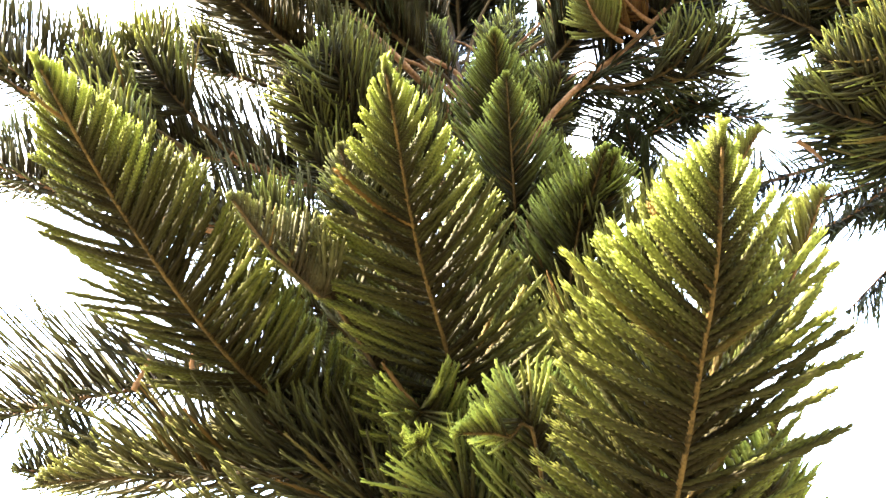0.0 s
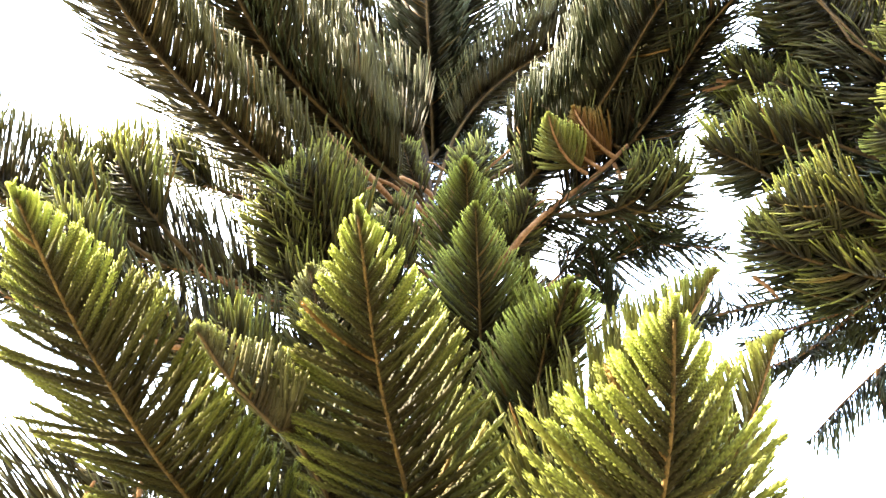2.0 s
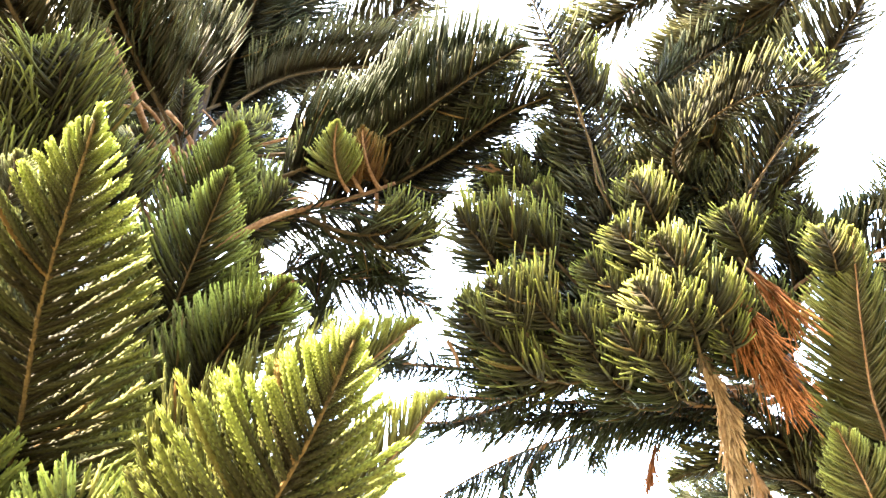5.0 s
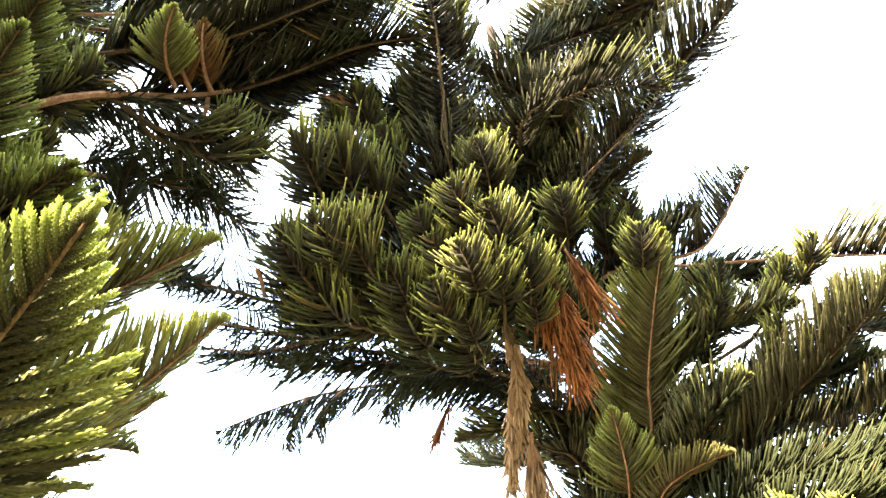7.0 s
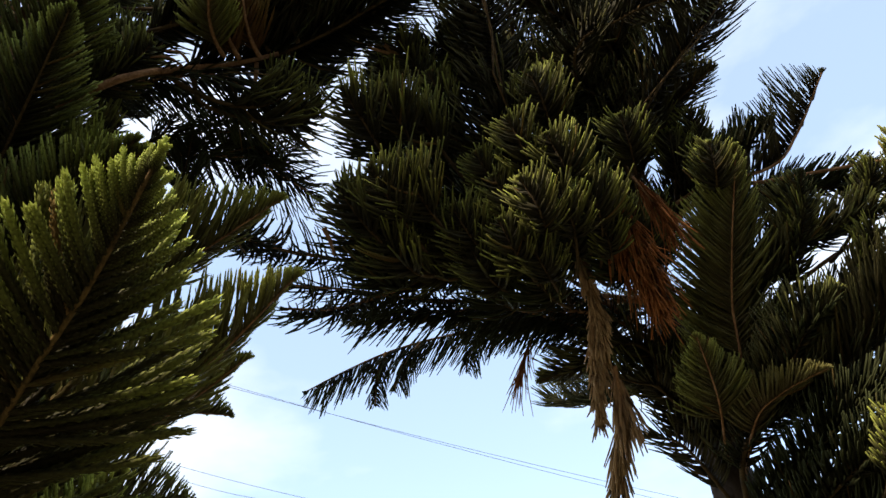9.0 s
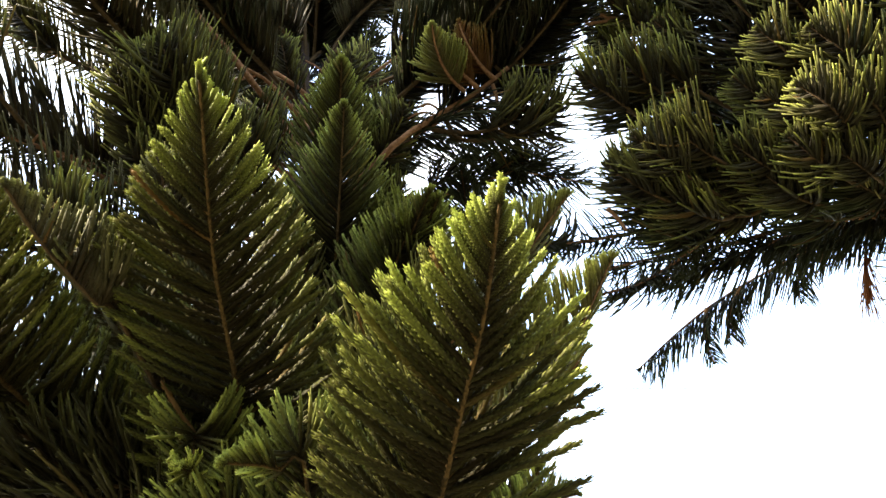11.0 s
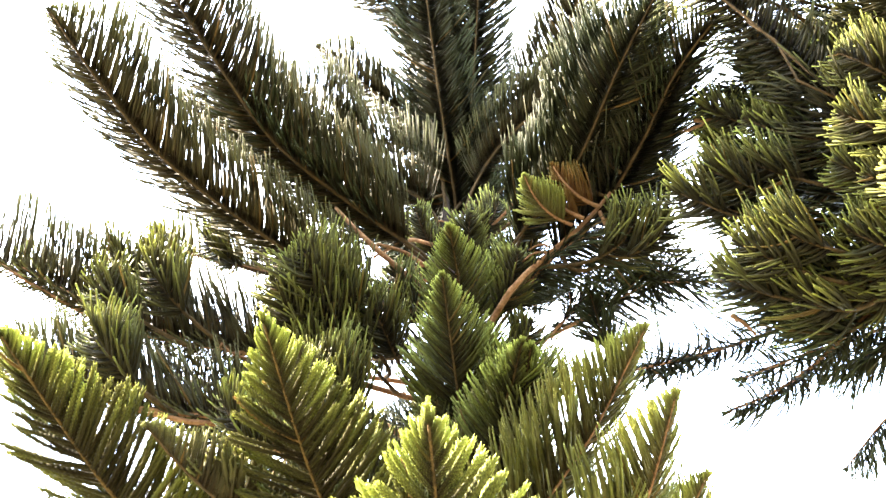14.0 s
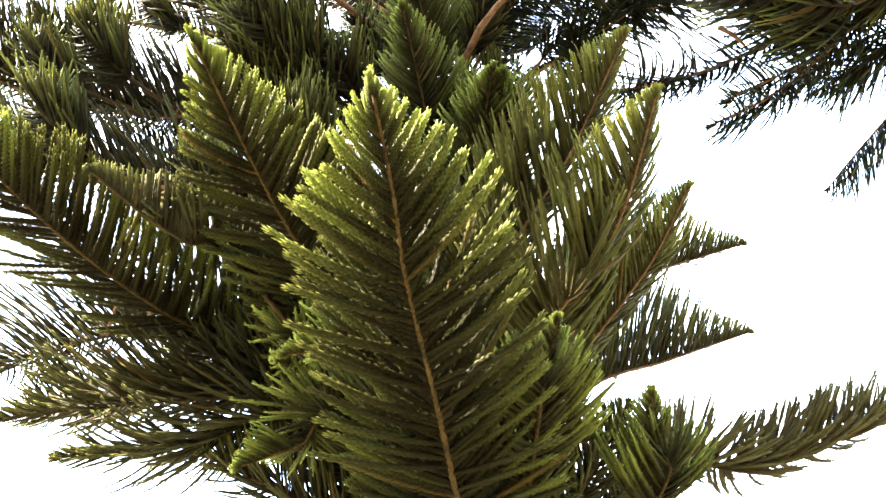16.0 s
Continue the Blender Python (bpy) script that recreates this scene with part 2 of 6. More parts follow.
def shoots_mesh(name, origins, ways, bends, lengths, thick, shade, template, material, fresh=1.0):
    """One mesh of many shoots; each bends as it grows."""
    tv, tt, tg = template
    n, k = len(origins), len(tv)
    ref = np.where(np.abs(ways[:, 2:3]) < 0.9, np.array([[0, 0, 1.0]]), np.array([[1.0, 0, 0]]))
    n1 = unit(np.cross(ways, ref))
    n2 = np.cross(ways, n1)
    s = tv[:, 0]
    pos = (origins[:, None] + ways[:, None] * (lengths[:, None] * s)[..., None] + bends[:, None] * (lengths[:, None] * s ** 2)[..., None]
           + thick[:, None, None] * (tv[None, :, 1:2] * n1[:, None] + tv[None, :, 2:3] * n2[:, None]))
    me = bpy.data.meshes.new(name)
    tri = (tt[None] + (np.arange(n) * k)[:, None, None]).reshape(-1, 3)
    me.vertices.add(n * k)
    me.vertices.foreach_set("co", pos.reshape(-1).astype(np.float32))
    me.loops.add(tri.size)
    me.loops.foreach_set("vertex_index", tri.reshape(-1).astype(np.int32))
    me.polygons.add(len(tri))
    me.polygons.foreach_set("loop_start", np.arange(0, tri.size, 3, dtype=np.int32))
    me.polygons.foreach_set("use_smooth", np.ones(len(tri), bool))
    me.update(calc_edges=True)
    for key, values in (("growth_shade", (tg[None, :] * np.broadcast_to(fresh, n)[:, None]).reshape(-1)), ("shade", np.repeat(shade, k))):
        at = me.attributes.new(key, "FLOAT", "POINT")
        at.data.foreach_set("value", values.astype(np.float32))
    me.materials.append(material)
    return me


PIECES = []


def shoot_pieces():
    """Shoots of three ages, 0.15 m long, each bent a little otherwise, that the near sprays share; the older ones are
    also darkened as inner shade.
    """
    for v in range(18):
        b = np.array([[-0.03 + 0.02 * (v % 6), 0.0, 0.05 + 0.035 * (v % 6)]])
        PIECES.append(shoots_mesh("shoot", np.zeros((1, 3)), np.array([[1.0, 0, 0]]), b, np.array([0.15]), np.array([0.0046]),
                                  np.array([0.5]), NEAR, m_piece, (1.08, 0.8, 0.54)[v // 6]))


shoot_pieces()


def spray_layout(base, mid, tip, length, cover, gap, angle, lift, inward, droop, spin, rng, taper=0.10, wild=1.0, more=0.0, spread=0.0, curl=0.04):
    """Where the shoots of one spray sit along its stem: foot, way, bend, length, age (0 at the growing tip)."""
    q, t, total = curve3(base, mid, tip, 400)
    reach = total * cover
    count = max(6, int(reach / gap))
    d = np.sort(np.linspace(0.004, reach, count))              # distance from the tip
    feet, ways, bends, lens, ages = [], [], [], [], []
    for side in (-1, 1):
        dd = np.clip(d + gap * (0.5 if side > 0 else 0.0) + rng.normal(size=count) * gap * 0.12, 0.002, reach)
        i = np.clip(((total - dd) / total * 399), 0, 399).astype(int)
        o, T = q[i], t[i]
        upv = np.array([0, 0, 1.0]) - T * T[:, 2:3]
        upv = unit(upv + 1e-6)
        B = np.cross(T, upv)
        c, s = math.cos(radians(spin)), math.sin(radians(spin))
        N, B = c * upv + s * B, c * B - s * upv
        young = np.clip(dd / taper, 0, 1)
        a = np.radians(angle * (0.72 + 0.28 * young) + 45 * more * dd / reach + wild * rng.normal(size=count) * 4.0)
        be = np.radians(lift + spread * rng.uniform(-1, 1, size=count) + wild * rng.normal(size=count) * 9.0)
        way = np.cos(a)[:, None] * T + np.sin(a)[:, None] * (np.cos(be)[:, None] * side * B + np.sin(be)[:, None] * N)
        way = unit(way)
        ln = length * (0.06 + 0.94 * young ** 0.85) * (1 + more * dd / reach) * (1 + wild * 0.1 * rng.normal(size=count))
        bend = inward * T + curl * N + np.array([0, 0, -droop]) * np.clip(dd / (reach * 0.5), 0.25, 1)[:, None] + wild * 0.07 * rng.normal(size=(count, 3))
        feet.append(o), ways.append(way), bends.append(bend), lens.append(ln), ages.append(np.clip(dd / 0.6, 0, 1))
    # the bud at the end
    k = 7
    T = t[-1]
    r = unit(np.cross(T, [0.3, 0.2, 0.9]))
    r2 = np.cross(T, r)
    az = np.arange(k) * 2 * np.pi / k
    way = unit(T + 0.42 * (np.cos(az)[:, None] * r + np.sin(az)[:, None] * r2))
    feet.append(np.tile(q[-1] - T * 0.01, (k, 1))), ways.append(way), bends.append(0.1 * np.tile(T, (k, 1))), lens.append(np.full(k, min(0.03, length * 0.15))), ages.append(np.zeros(k))
    return [np.concatenate(x) for x in (feet, ways, bends, lens, ages)], q, total


STYLE = {"fresh": (m_fresh, m_greenwood), "deep": (m_deep, m_stem), "shaded": (m_shaded, m_stem), "dry": (m_dry, m_twig), "tan": (m_tan, m_twig),
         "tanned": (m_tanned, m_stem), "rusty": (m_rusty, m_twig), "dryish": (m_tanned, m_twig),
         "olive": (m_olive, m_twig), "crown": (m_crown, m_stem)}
TREE_AT = {}
SEED = [10]


def branch(tree, base, mid, tip, length=0.2, cover=0.9, gap=0.016, angle=55, lift=28, inward=0.28, droop=0.0, spin=0.0,
           style="deep", thick=0.0055, stem=0.008, detail=None, single=False, sides=0, side_len=0.42, taper=None, wild=1.0, more=0.0, spread=0.0, curl=0.04, bark=False, label=""):
    """A branch with its spray of shoots. sides: short side sprays along it. single: each shoot is a piece of its own."""
    SEED[0] += 1
    rng = np.random.default_rng(SEED[0])
    leaf, wood = STYLE[style]
    wood = m_twig if bark else wood
    taper = taper or 1.55 * length
    home = np.array(base, float)
    (feet, ways, bends, lens, ages), q, total = spray_layout(base, mid, tip, length, cover, gap, angle, lift, inward, droop, spin, rng, taper, wild, more, spread, curl)
    pts = q[::10]
    pts = np.vstack([pts, q[-1:]]) if np.linalg.norm(pts[-1] - q[-1]) > 1e-4 else pts
    rad = stem * (1.0 - 0.72 * np.linspace(0, 1, len(pts)))
    v, f = tube(pts - home, rad, 8, 0.07, rng)
    ob = part("branch", mesh_of("branch", v, f, wood), tree, home - TREE_AT[tree.name], label)
    if single:
        for o, w, b, ln, old in zip(feet, ways, bends, lens, ages):
            me = PIECES[rng.integers(6) + 6 * min(2, int(old * 3 + 0.5 * rng.random()))]
            x = Vector(w)
            z = Vector(b)
            z = (z - x * z.dot(x))
            z = z.normalized() if z.length > 1e-4 else x.orthogonal().normalized()
            y = z.cross(x)
            m = Matrix((x, y, z)).transposed().to_4x4()
            s = ln / 0.15
            g = max(0.72, min(1.1, s)) * thick / 0.0046
            piece = new("shoot", me)
            piece.parent = ob
            piece.matrix_basis = Matrix.Translation(Vector(o - home)) @ m @ Matrix.Diagonal((s, g, g, 1))
        return ob
    all_f, all_w, all_b, all_l, all_a = [feet], [ways], [bends], [lens], [ages]
    for i in range(sides):
        u = (1 - cover) * 0.6 + (0.86 - (1 - cover) * 0.6) * (i // 2 + 0.6) / ((sides + 1) // 2) + 0.03 * rng.normal()
        j = int(np.clip(u, 0.02, 0.95) * 399)
        T = unit(q[min(j + 3, 399)] - q[j])
        upv = unit(np.array([0, 0, 1.0]) - T * T[2])
        B = np.cross(T, upv) * (1 if i % 2 else -1)
        ln = side_len * (1.2 - 0.65 * u) * (0.6 + 0.7 * rng.random())
        way = unit((0.35 + 0.6 * rng.random()) * T + (0.45 + 0.4 * rng.random()) * B + (rng.random() - 0.35) * 0.7 * upv)
        mid_s = q[j] + ln * 0.55 * way - upv * ln * 0.04
        end = q[j] + ln * way + (upv * 0.22 + np.array([0, 0, 0.15])) * ln * (0.6 + 0.8 * rng.random())
        lay, qq, _ = spray_layout(q[j], mid_s, end, length * 0.7, 0.9, gap, angle, lift, inward, droop, spin, rng, taper * 0.6, wild, 0.0, spread, curl)
        for acc, x in zip((all_f, all_w, all_b, all_l, all_a), lay):
            acc.append(x)
        sv, sf = tube(qq[::40] - home, stem * 0.4 * (1 - 0.6 * np.linspace(0, 1, len(qq[::40]))), 6)
        part("side_branch", mesh_of("side_branch", sv, sf, wood), ob)
    feet, ways, bends, lens, ages = (np.concatenate(x) for x in (all_f, all_w, all_b, all_l, all_a))
    th = thick * (0.9 + 0.2 * rng.random(len(feet))) * np.clip(lens / length, 0.75, 1.1)
    # tone drops away from the tip, for age and for shade inside the branch
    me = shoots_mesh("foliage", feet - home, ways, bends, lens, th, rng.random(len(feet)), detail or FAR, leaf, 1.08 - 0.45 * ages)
    part("foliage", me, ob, kind="stuff")
    return ob


def pine(at, height, foot, top, name_label):
    """A conifer's Empty and trunk; branches are added to it."""
    tree = new("pine_tree")
    tree.location = at
    TREE_AT[tree.name] = np.array(at, float)
    tagged(tree, name_label, "tree", "pine trees")
    rng = np.random.default_rng(int(at[0] * 100))
    h = np.linspace(0, height, 60)
    pts = np.stack([0.012 * np.sin(h * 2.1), 0.012 * np.cos(h * 1.7), h], 1)
    rad = foot + (top - foot) * (h / height) ** 0.8
    v, f = tube(pts, rad, 16, 0.05, rng)
    part("trunk", mesh_of("trunk", v, f, m_bark), tree)
    return tree


def bare_twig(tree, points, radius=0.011, label="bare orange-brown twig"):
    """A leafless twig or limb of the crown."""
    q, _, _ = curve3(points[0], points[1] if len(points) == 3 else tuple(points[1:-1]), points[-1], 12)
    home = q[0].copy()
    rng = np.random.default_rng(int(abs(home[0]) * 1000))
    v, f = tube(q - home, radius * (1 - 0.5 * np.linspace(0, 1, 12)), 6, 0.12, rng)
    return part("twig", mesh_of("twig", v, f, m_twig if label else m_stem), tree, home - TREE_AT[tree.name], label)


def cable(line, a, b):
    """One wire of an overhead power line, sagging a little over a long span."""
    a, b = np.array(a), np.array(b)
    u = np.linspace(0, 1, 40)[:, None]
    q = a + (b - a) * u
    q[:, 2] -= 1.2 * (4 * u * (1 - u))[:, 0] - 1.0
    v, f = tube(q, np.full(40, 0.011), 6)
    part("cable", mesh_of("cable", v, f, m_wire), line)


# ---- ground ----
def ground_sheet():
    m, n, l, p = nodes_of("dry_grass_ground")
    tex, a = n.new("ShaderNodeTexCoord"), n.new("ShaderNodeTexNoise")
    a.inputs["Scale"].default_value, a.inputs["Detail"].default_value = 3.0, 9
    l.new(tex.outputs["Object"], a.inputs["Vector"])
    r = ramp_node(n, [(0.35, (0.060, 0.064, 0.034)), (0.65, (0.14, 0.130, 0.085))])
    l.new(a.outputs["Fac"], r.inputs["Fac"])
    l.new(r.outputs["Color"], p.inputs["Base Color"])
    p.inputs["Roughness"].default_value = 0.95
    bm = bmesh.new()
    bmesh.ops.create_grid(bm, x_segments=80, y_segments=80, size=1500)
    for v in bm.verts:
        d = v.co.length
        v.co.z = 0.0 if d < 60 else 1.5 * noise.noise(v.co * 0.01) - 1.0
    me = bpy.data.meshes.new("ground")
    bm.to_mesh(me)
    bm.free()
    me.materials.append(m)
    tagged(new("ground", me), "dry grassy ground reaching to the horizon", "ground", kind="structure")


ground_sheet()


def sky_blocker_wall():
    """A plain wall behind the place where one stands, added out of view to hold back sky light."""
    m = bark_material("sky_blocker_plaster", (0.20, 0.18, 0.15), (0.30, 0.27, 0.23), 6.0, 0.2)
    bm = bmesh.new()
    bmesh.ops.create_cube(bm, size=1.0, matrix=Matrix.Translation((-1.0, -2.4, 2.8)) @ Matrix.Diagonal((18.0, 0.3, 5.6, 1)))
    bmesh.ops.bevel(bm, geom=bm.edges[:], offset=0.02, segments=1)
    me = bpy.data.meshes.new("unseen_sky_blocker")
    bm.to_mesh(me)
    bm.free()
    me.materials.append(m)
    tagged(new("unseen_sky_blocker", me), "plain unseen wall added to block sky light", "wall", kind="structure")


sky_blocker_wall()


# ---- how the trees grow ----
KINDS = {
    "near": dict(single=True, gap=0.0085, angle=54, lift=20, spread=36, inward=0.22, curl=0.22, wild=0.4, thick=0.0064, stem=0.011, cover=0.9, taper=2.1, style="fresh", more=0.3),
    "spray": dict(detail=MID, gap=0.0066, angle=52, lift=24, spread=28, inward=0.22, curl=0.2, wild=0.5, thick=0.0072, stem=0.01, cover=0.9, taper=2.0, style="fresh", more=0.2),
    "deepspray": dict(detail=MID, gap=0.0075, angle=56, lift=32, spread=24, inward=0.25, curl=0.2, wild=0.6, thick=0.0068, stem=0.012, cover=0.9, taper=1.6),
    "limb": dict(bark=True, gap=0.0085, angle=68, lift=58, spread=28, inward=0.3, curl=0.3, wild=0.7, thick=0.0058, stem=0.016, cover=0.6, taper=0.9),
    "frond": dict(gap=0.005, angle=60, lift=26, spread=26, inward=0.3, curl=0.28, wild=0.7, thick=0.0063, stem=0.013, cover=0.92, taper=1.25),
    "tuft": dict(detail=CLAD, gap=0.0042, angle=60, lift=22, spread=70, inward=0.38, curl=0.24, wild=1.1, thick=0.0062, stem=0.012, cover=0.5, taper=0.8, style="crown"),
    "hang": dict(bark=True, gap=0.011, angle=60, lift=-40, spread=32, inward=0.3, curl=0.0, droop=0.45, wild=0.8, thick=0.0052, stem=0.013, cover=0.7, taper=0.9, style="shaded"),
    "fine": dict(bark=True, gap=0.01, angle=62, lift=0, spread=40, inward=0.3, curl=0.0, droop=0.4, wild=1.0, thick=0.0056, stem=0.012, cover=0.5, taper=0.9, sides=4, side_len=0.2, style="shaded"),
    "rust": dict(inward=0.35, angle=26, gap=0.009, lift=0, droop=0.7, wild=2.4, thick=0.0036, stem=0.007, cover=0.97, taper=0.3, style="dry", label="dead rust-brown hanging frond"),
    "straw": dict(angle=15, gap=0.005, lift=0, droop=0.5, wild=1.6, thick=0.0065, stem=0.012, cover=0.97, taper=0.3, style="tan", label="dead straw-coloured hanging frond"),
    "droop": dict(angle=18, gap=0.008, lift=0, droop=0.9, wild=1.6, thick=0.0055, stem=0.008, cover=0.97, taper=0.4, style="tanned"),
}


def spray(tree, kind, points, length, bare=None, **other):
    """One branch of a kind, from its foot through points to its tip. bare: the leafless share of it."""
    set_up = dict(KINDS[kind], length=length, **({} if bare is None else {"cover": 1 - bare}))
    set_up.update(other)
    set_up["taper"] = set_up["taper"] * length
    inner = tuple(points[1:-1])
    return branch(tree, points[0], inner if len(inner) > 1 else inner[0], points[-1], **set_up)


# ---- trees ----
pine_a = pine((0.2, 2.45, 0.0), 7.4, 0.075, 0.012, "young grey-barked conifer with tiers of upswept green sprays")
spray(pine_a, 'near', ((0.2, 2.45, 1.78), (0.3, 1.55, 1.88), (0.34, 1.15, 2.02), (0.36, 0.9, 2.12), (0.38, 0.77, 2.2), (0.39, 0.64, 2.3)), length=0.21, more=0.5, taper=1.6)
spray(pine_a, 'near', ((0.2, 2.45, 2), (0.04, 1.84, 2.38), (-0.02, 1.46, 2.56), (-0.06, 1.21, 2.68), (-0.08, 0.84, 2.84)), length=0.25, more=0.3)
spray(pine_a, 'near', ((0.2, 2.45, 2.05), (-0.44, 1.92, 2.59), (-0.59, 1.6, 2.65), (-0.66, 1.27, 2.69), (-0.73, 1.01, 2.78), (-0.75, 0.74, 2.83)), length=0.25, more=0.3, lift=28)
spray(pine_a, 'spray', ((0.2, 2.45, 2.6), (0.26, 2.15, 3.18), (0.28, 1.88, 3.38), (0.29, 1.5, 3.69)), length=0.25)
spray(pine_a, 'spray', ((0.2, 2.45, 3.3), (0.29, 2.18, 3.85), (0.31, 1.63, 4.19)), length=0.25)
spray(pine_a, 'spray', ((0.2, 2.45, 2.2), (0.36, 1.94, 2.59), (0.52, 1.79, 2.75), (0.75, 1.64, 2.94), (0.98, 1.42, 3.17)), length=0.25, spin=14, gap=0.0054, style='olive')
spray(pine_a, 'spray', ((0.2, 2.45, 1.8), (0.55, 1.69, 2.32), (0.7, 1.59, 2.44), (0.84, 1.48, 2.59), (0.97, 1.3, 2.79)), length=0.25, spin=14, gap=0.0054, style='olive')
spray(pine_a, 'spray', ((0.2, 2.45, 2.2), (0.79, 2.15, 2.61), (0.97, 2, 2.73), (1.11, 1.85, 2.87)), length=0.22, spin=10, style='olive')
spray(pine_a, 'spray', ((0.2, 2.45, 2.6), (0.85, 2.54, 2.94), (1.18, 2.7, 3.08), (1.52, 2.84, 3.2)), length=0.27, lift=55, spin=-20, style='olive')
spray(pine_a, 'spray', ((0.2, 2.45, 2.2), (0.67, 2.58, 2.54), (1.02, 2.76, 2.67), (1.43, 2.94, 2.81)), length=0.3, lift=58, spin=-20, style='olive')
spray(pine_a, 'spray', ((0.2, 2.45, 2.4), (0.45, 1.8, 3.13), (0.51, 1.67, 3.22), (0.57, 1.56, 3.32)), length=0.2)
spray(pine_a, 'spray', ((0.2, 2.45, 2.7), (0.53, 1.94, 3.32), (0.56, 1.71, 3.26), (0.6, 1.58, 3.31)), length=0.22)
spray(pine_a, 'spray', ((0.2, 2.45, 1.55), (0.51, 1.39, 2), (0.55, 1.31, 2.08), (0.6, 1.26, 2.18)), length=0.15, cover=0.32)
spray(pine_a, 'spray', ((0.2, 2.45, 1.6), (0.47, 1.74, 2.06), (0.57, 1.79, 2.08), (0.66, 1.83, 2.1)), length=0.16, cover=0.4, spin=-15, lift=50)
spray(pine_a, 'spray', ((0.2, 2.45, 1.55), (0.15, 1.38, 2.18), (0.09, 1.28, 2.21), (-0.01, 1.24, 2.21)), length=0.15, cover=0.3, lift=48)
spray(pine_a, 'spray', ((0.2, 2.45, 1.5), (0.76, 1.87, 1.93), (0.78, 1.79, 2.04), (0.8, 1.72, 2.16)), length=0.17, cover=0.3)
spray(pine_a, 'spray', ((0.2, 2.45, 1.35), (0.79, 2.26, 2.04), (1.12, 2.4, 2.1), (1.43, 2.46, 2.16), (1.76, 2.46, 2.26)), length=0.17, lift=30, spread=60, style='dryish')
spray(pine_a, 'spray', ((0.2, 2.45, 1.5), (0.02, 1.62, 2.15), (-0.09, 1.54, 2.11), (-0.21, 1.45, 2.05)), length=0.17, cover=0.4, lift=50, spin=15)
spray(pine_a, 'spray', ((0.2, 2.45, 1.6), (-0.07, 1.6, 2.37), (-0.09, 1.5, 2.32), (-0.11, 1.41, 2.29)), length=0.12, cover=0.3)
spray(pine_a, 'deepspray', ((0.2, 2.45, 1.9), (-0.05, 2.13, 2.47), (-0.2, 1.95, 2.59), (-0.27, 1.75, 2.72)), length=0.24, cover=0.75, style='olive')
spray(pine_a, 'deepspray', ((0.2, 2.45, 1.8), (0.12, 2.04, 2.42), (0.19, 1.87, 2.54), (0.26, 1.79, 2.68)), length=0.22, cover=0.75, style='tanned')
spray(pine_a, 'deepspray', ((0.2, 2.45, 2.5), (0.24, 2.26, 2.85), (0.37, 2.04, 3), (0.62, 1.72, 3.3)), length=0.25, style='tanned')
spray(pine_a, 'deepspray', ((0.2, 2.45, 2.4), (-0.21, 2.17, 3.02), (-0.28, 1.83, 3.28), (-0.32, 1.59, 3.5)), length=0.22)
spray(pine_a, 'spray', ((0.2, 2.45, 2), (-0.24, 1.5, 2.62), (-0.3, 1.26, 2.6), (-0.39, 1.15, 2.66), (-0.44, 1.02, 2.7)), length=0.12, lift=60, spread=12, angle=66, cover=0.5, style='deep')
spray(pine_a, 'deepspray', ((0.2, 2.45, 1.8), (-0.22, 1.98, 2.44), (-0.48, 1.86, 2.44), (-0.76, 1.7, 2.4), (-0.99, 1.53, 2.34)), length=0.24, lift=15, spread=45, cover=0.8)
spray(pine_a, 'deepspray', ((0.2, 2.45, 1.9), (-0.31, 1.99, 2.59), (-0.66, 1.92, 2.5), (-0.91, 1.79, 2.54)), length=0.2, lift=20, cover=0.7)
spray(pine_a, 'deepspray', ((0.2, 2.45, 1.6), (-0.17, 1.85, 2.27), (-0.47, 1.71, 2.24), (-0.77, 1.52, 2.19)), length=0.22, lift=-10, spread=40, cover=0.8)
spray(pine_a, 'limb', ((0.2, 2.45, 3.4), (-0.57, 2.06, 3.85), (-0.81, 1.94, 3.88), (-1.34, 1.82, 4.01), (-1.6, 1.61, 4.13), (-1.82, 1.45, 4.21)), length=0.3, bare=0.38)
spray(pine_a, 'limb', ((0.2, 2.45, 3.9), (-0.56, 2.17, 3.95), (-0.77, 2, 3.91)), length=0.2, bare=0.9)
spray(pine_a, 'limb', ((0.2, 2.45, 3.75), (-0.87, 2.11, 4.07), (-1.19, 1.94, 4.09), (-1.4, 1.85, 4.09), (-1.59, 1.72, 4.12), (-1.76, 1.56, 4.17), (-1.89, 1.43, 4.22), (-2.05, 1.24, 4.27)), length=0.34, bare=0.3, gap=0.011)
bare_twig(pine_a, ((0.2, 2.45, 3.75), (-0.87, 2.1, 4.05), (-1.17, 1.92, 4.05), (-1.37, 1.83, 4.06), (-1.56, 1.71, 4.08), (-1.73, 1.55, 4.13), (-1.86, 1.42, 4.18)), 0.016)
bare_twig(pine_a, ((-0.85, 2.08, 4.03), (-0.88, 2.03, 4.02), (-0.92, 2.04, 3.98)), 0.009)
bare_twig(pine_a, ((-0.86, 2.03, 4.14), (-0.93, 1.97, 4.16), (-0.99, 1.96, 4.13)), 0.008)
spray(pine_a, 'limb', ((0.2, 2.45, 4.3), (-0.81, 2.1, 4.66), (-1.13, 2, 4.72), (-1.38, 1.88, 4.8), (-1.49, 1.79, 4.86)), length=0.24, bare=0.4, gap=0.011, style='olive')
bare_twig(pine_a, ((0.2, 2.45, 4.3), (-0.8, 2.08, 4.62), (-1.11, 1.98, 4.68), (-1.36, 1.86, 4.75)), 0.013)
spray(pine_a, 'tuft', ((-1.05, 2.02, 4.08), (-1.29, 1.84, 4.35), (-1.4, 1.8, 4.5)), length=0.18, cover=0.556)
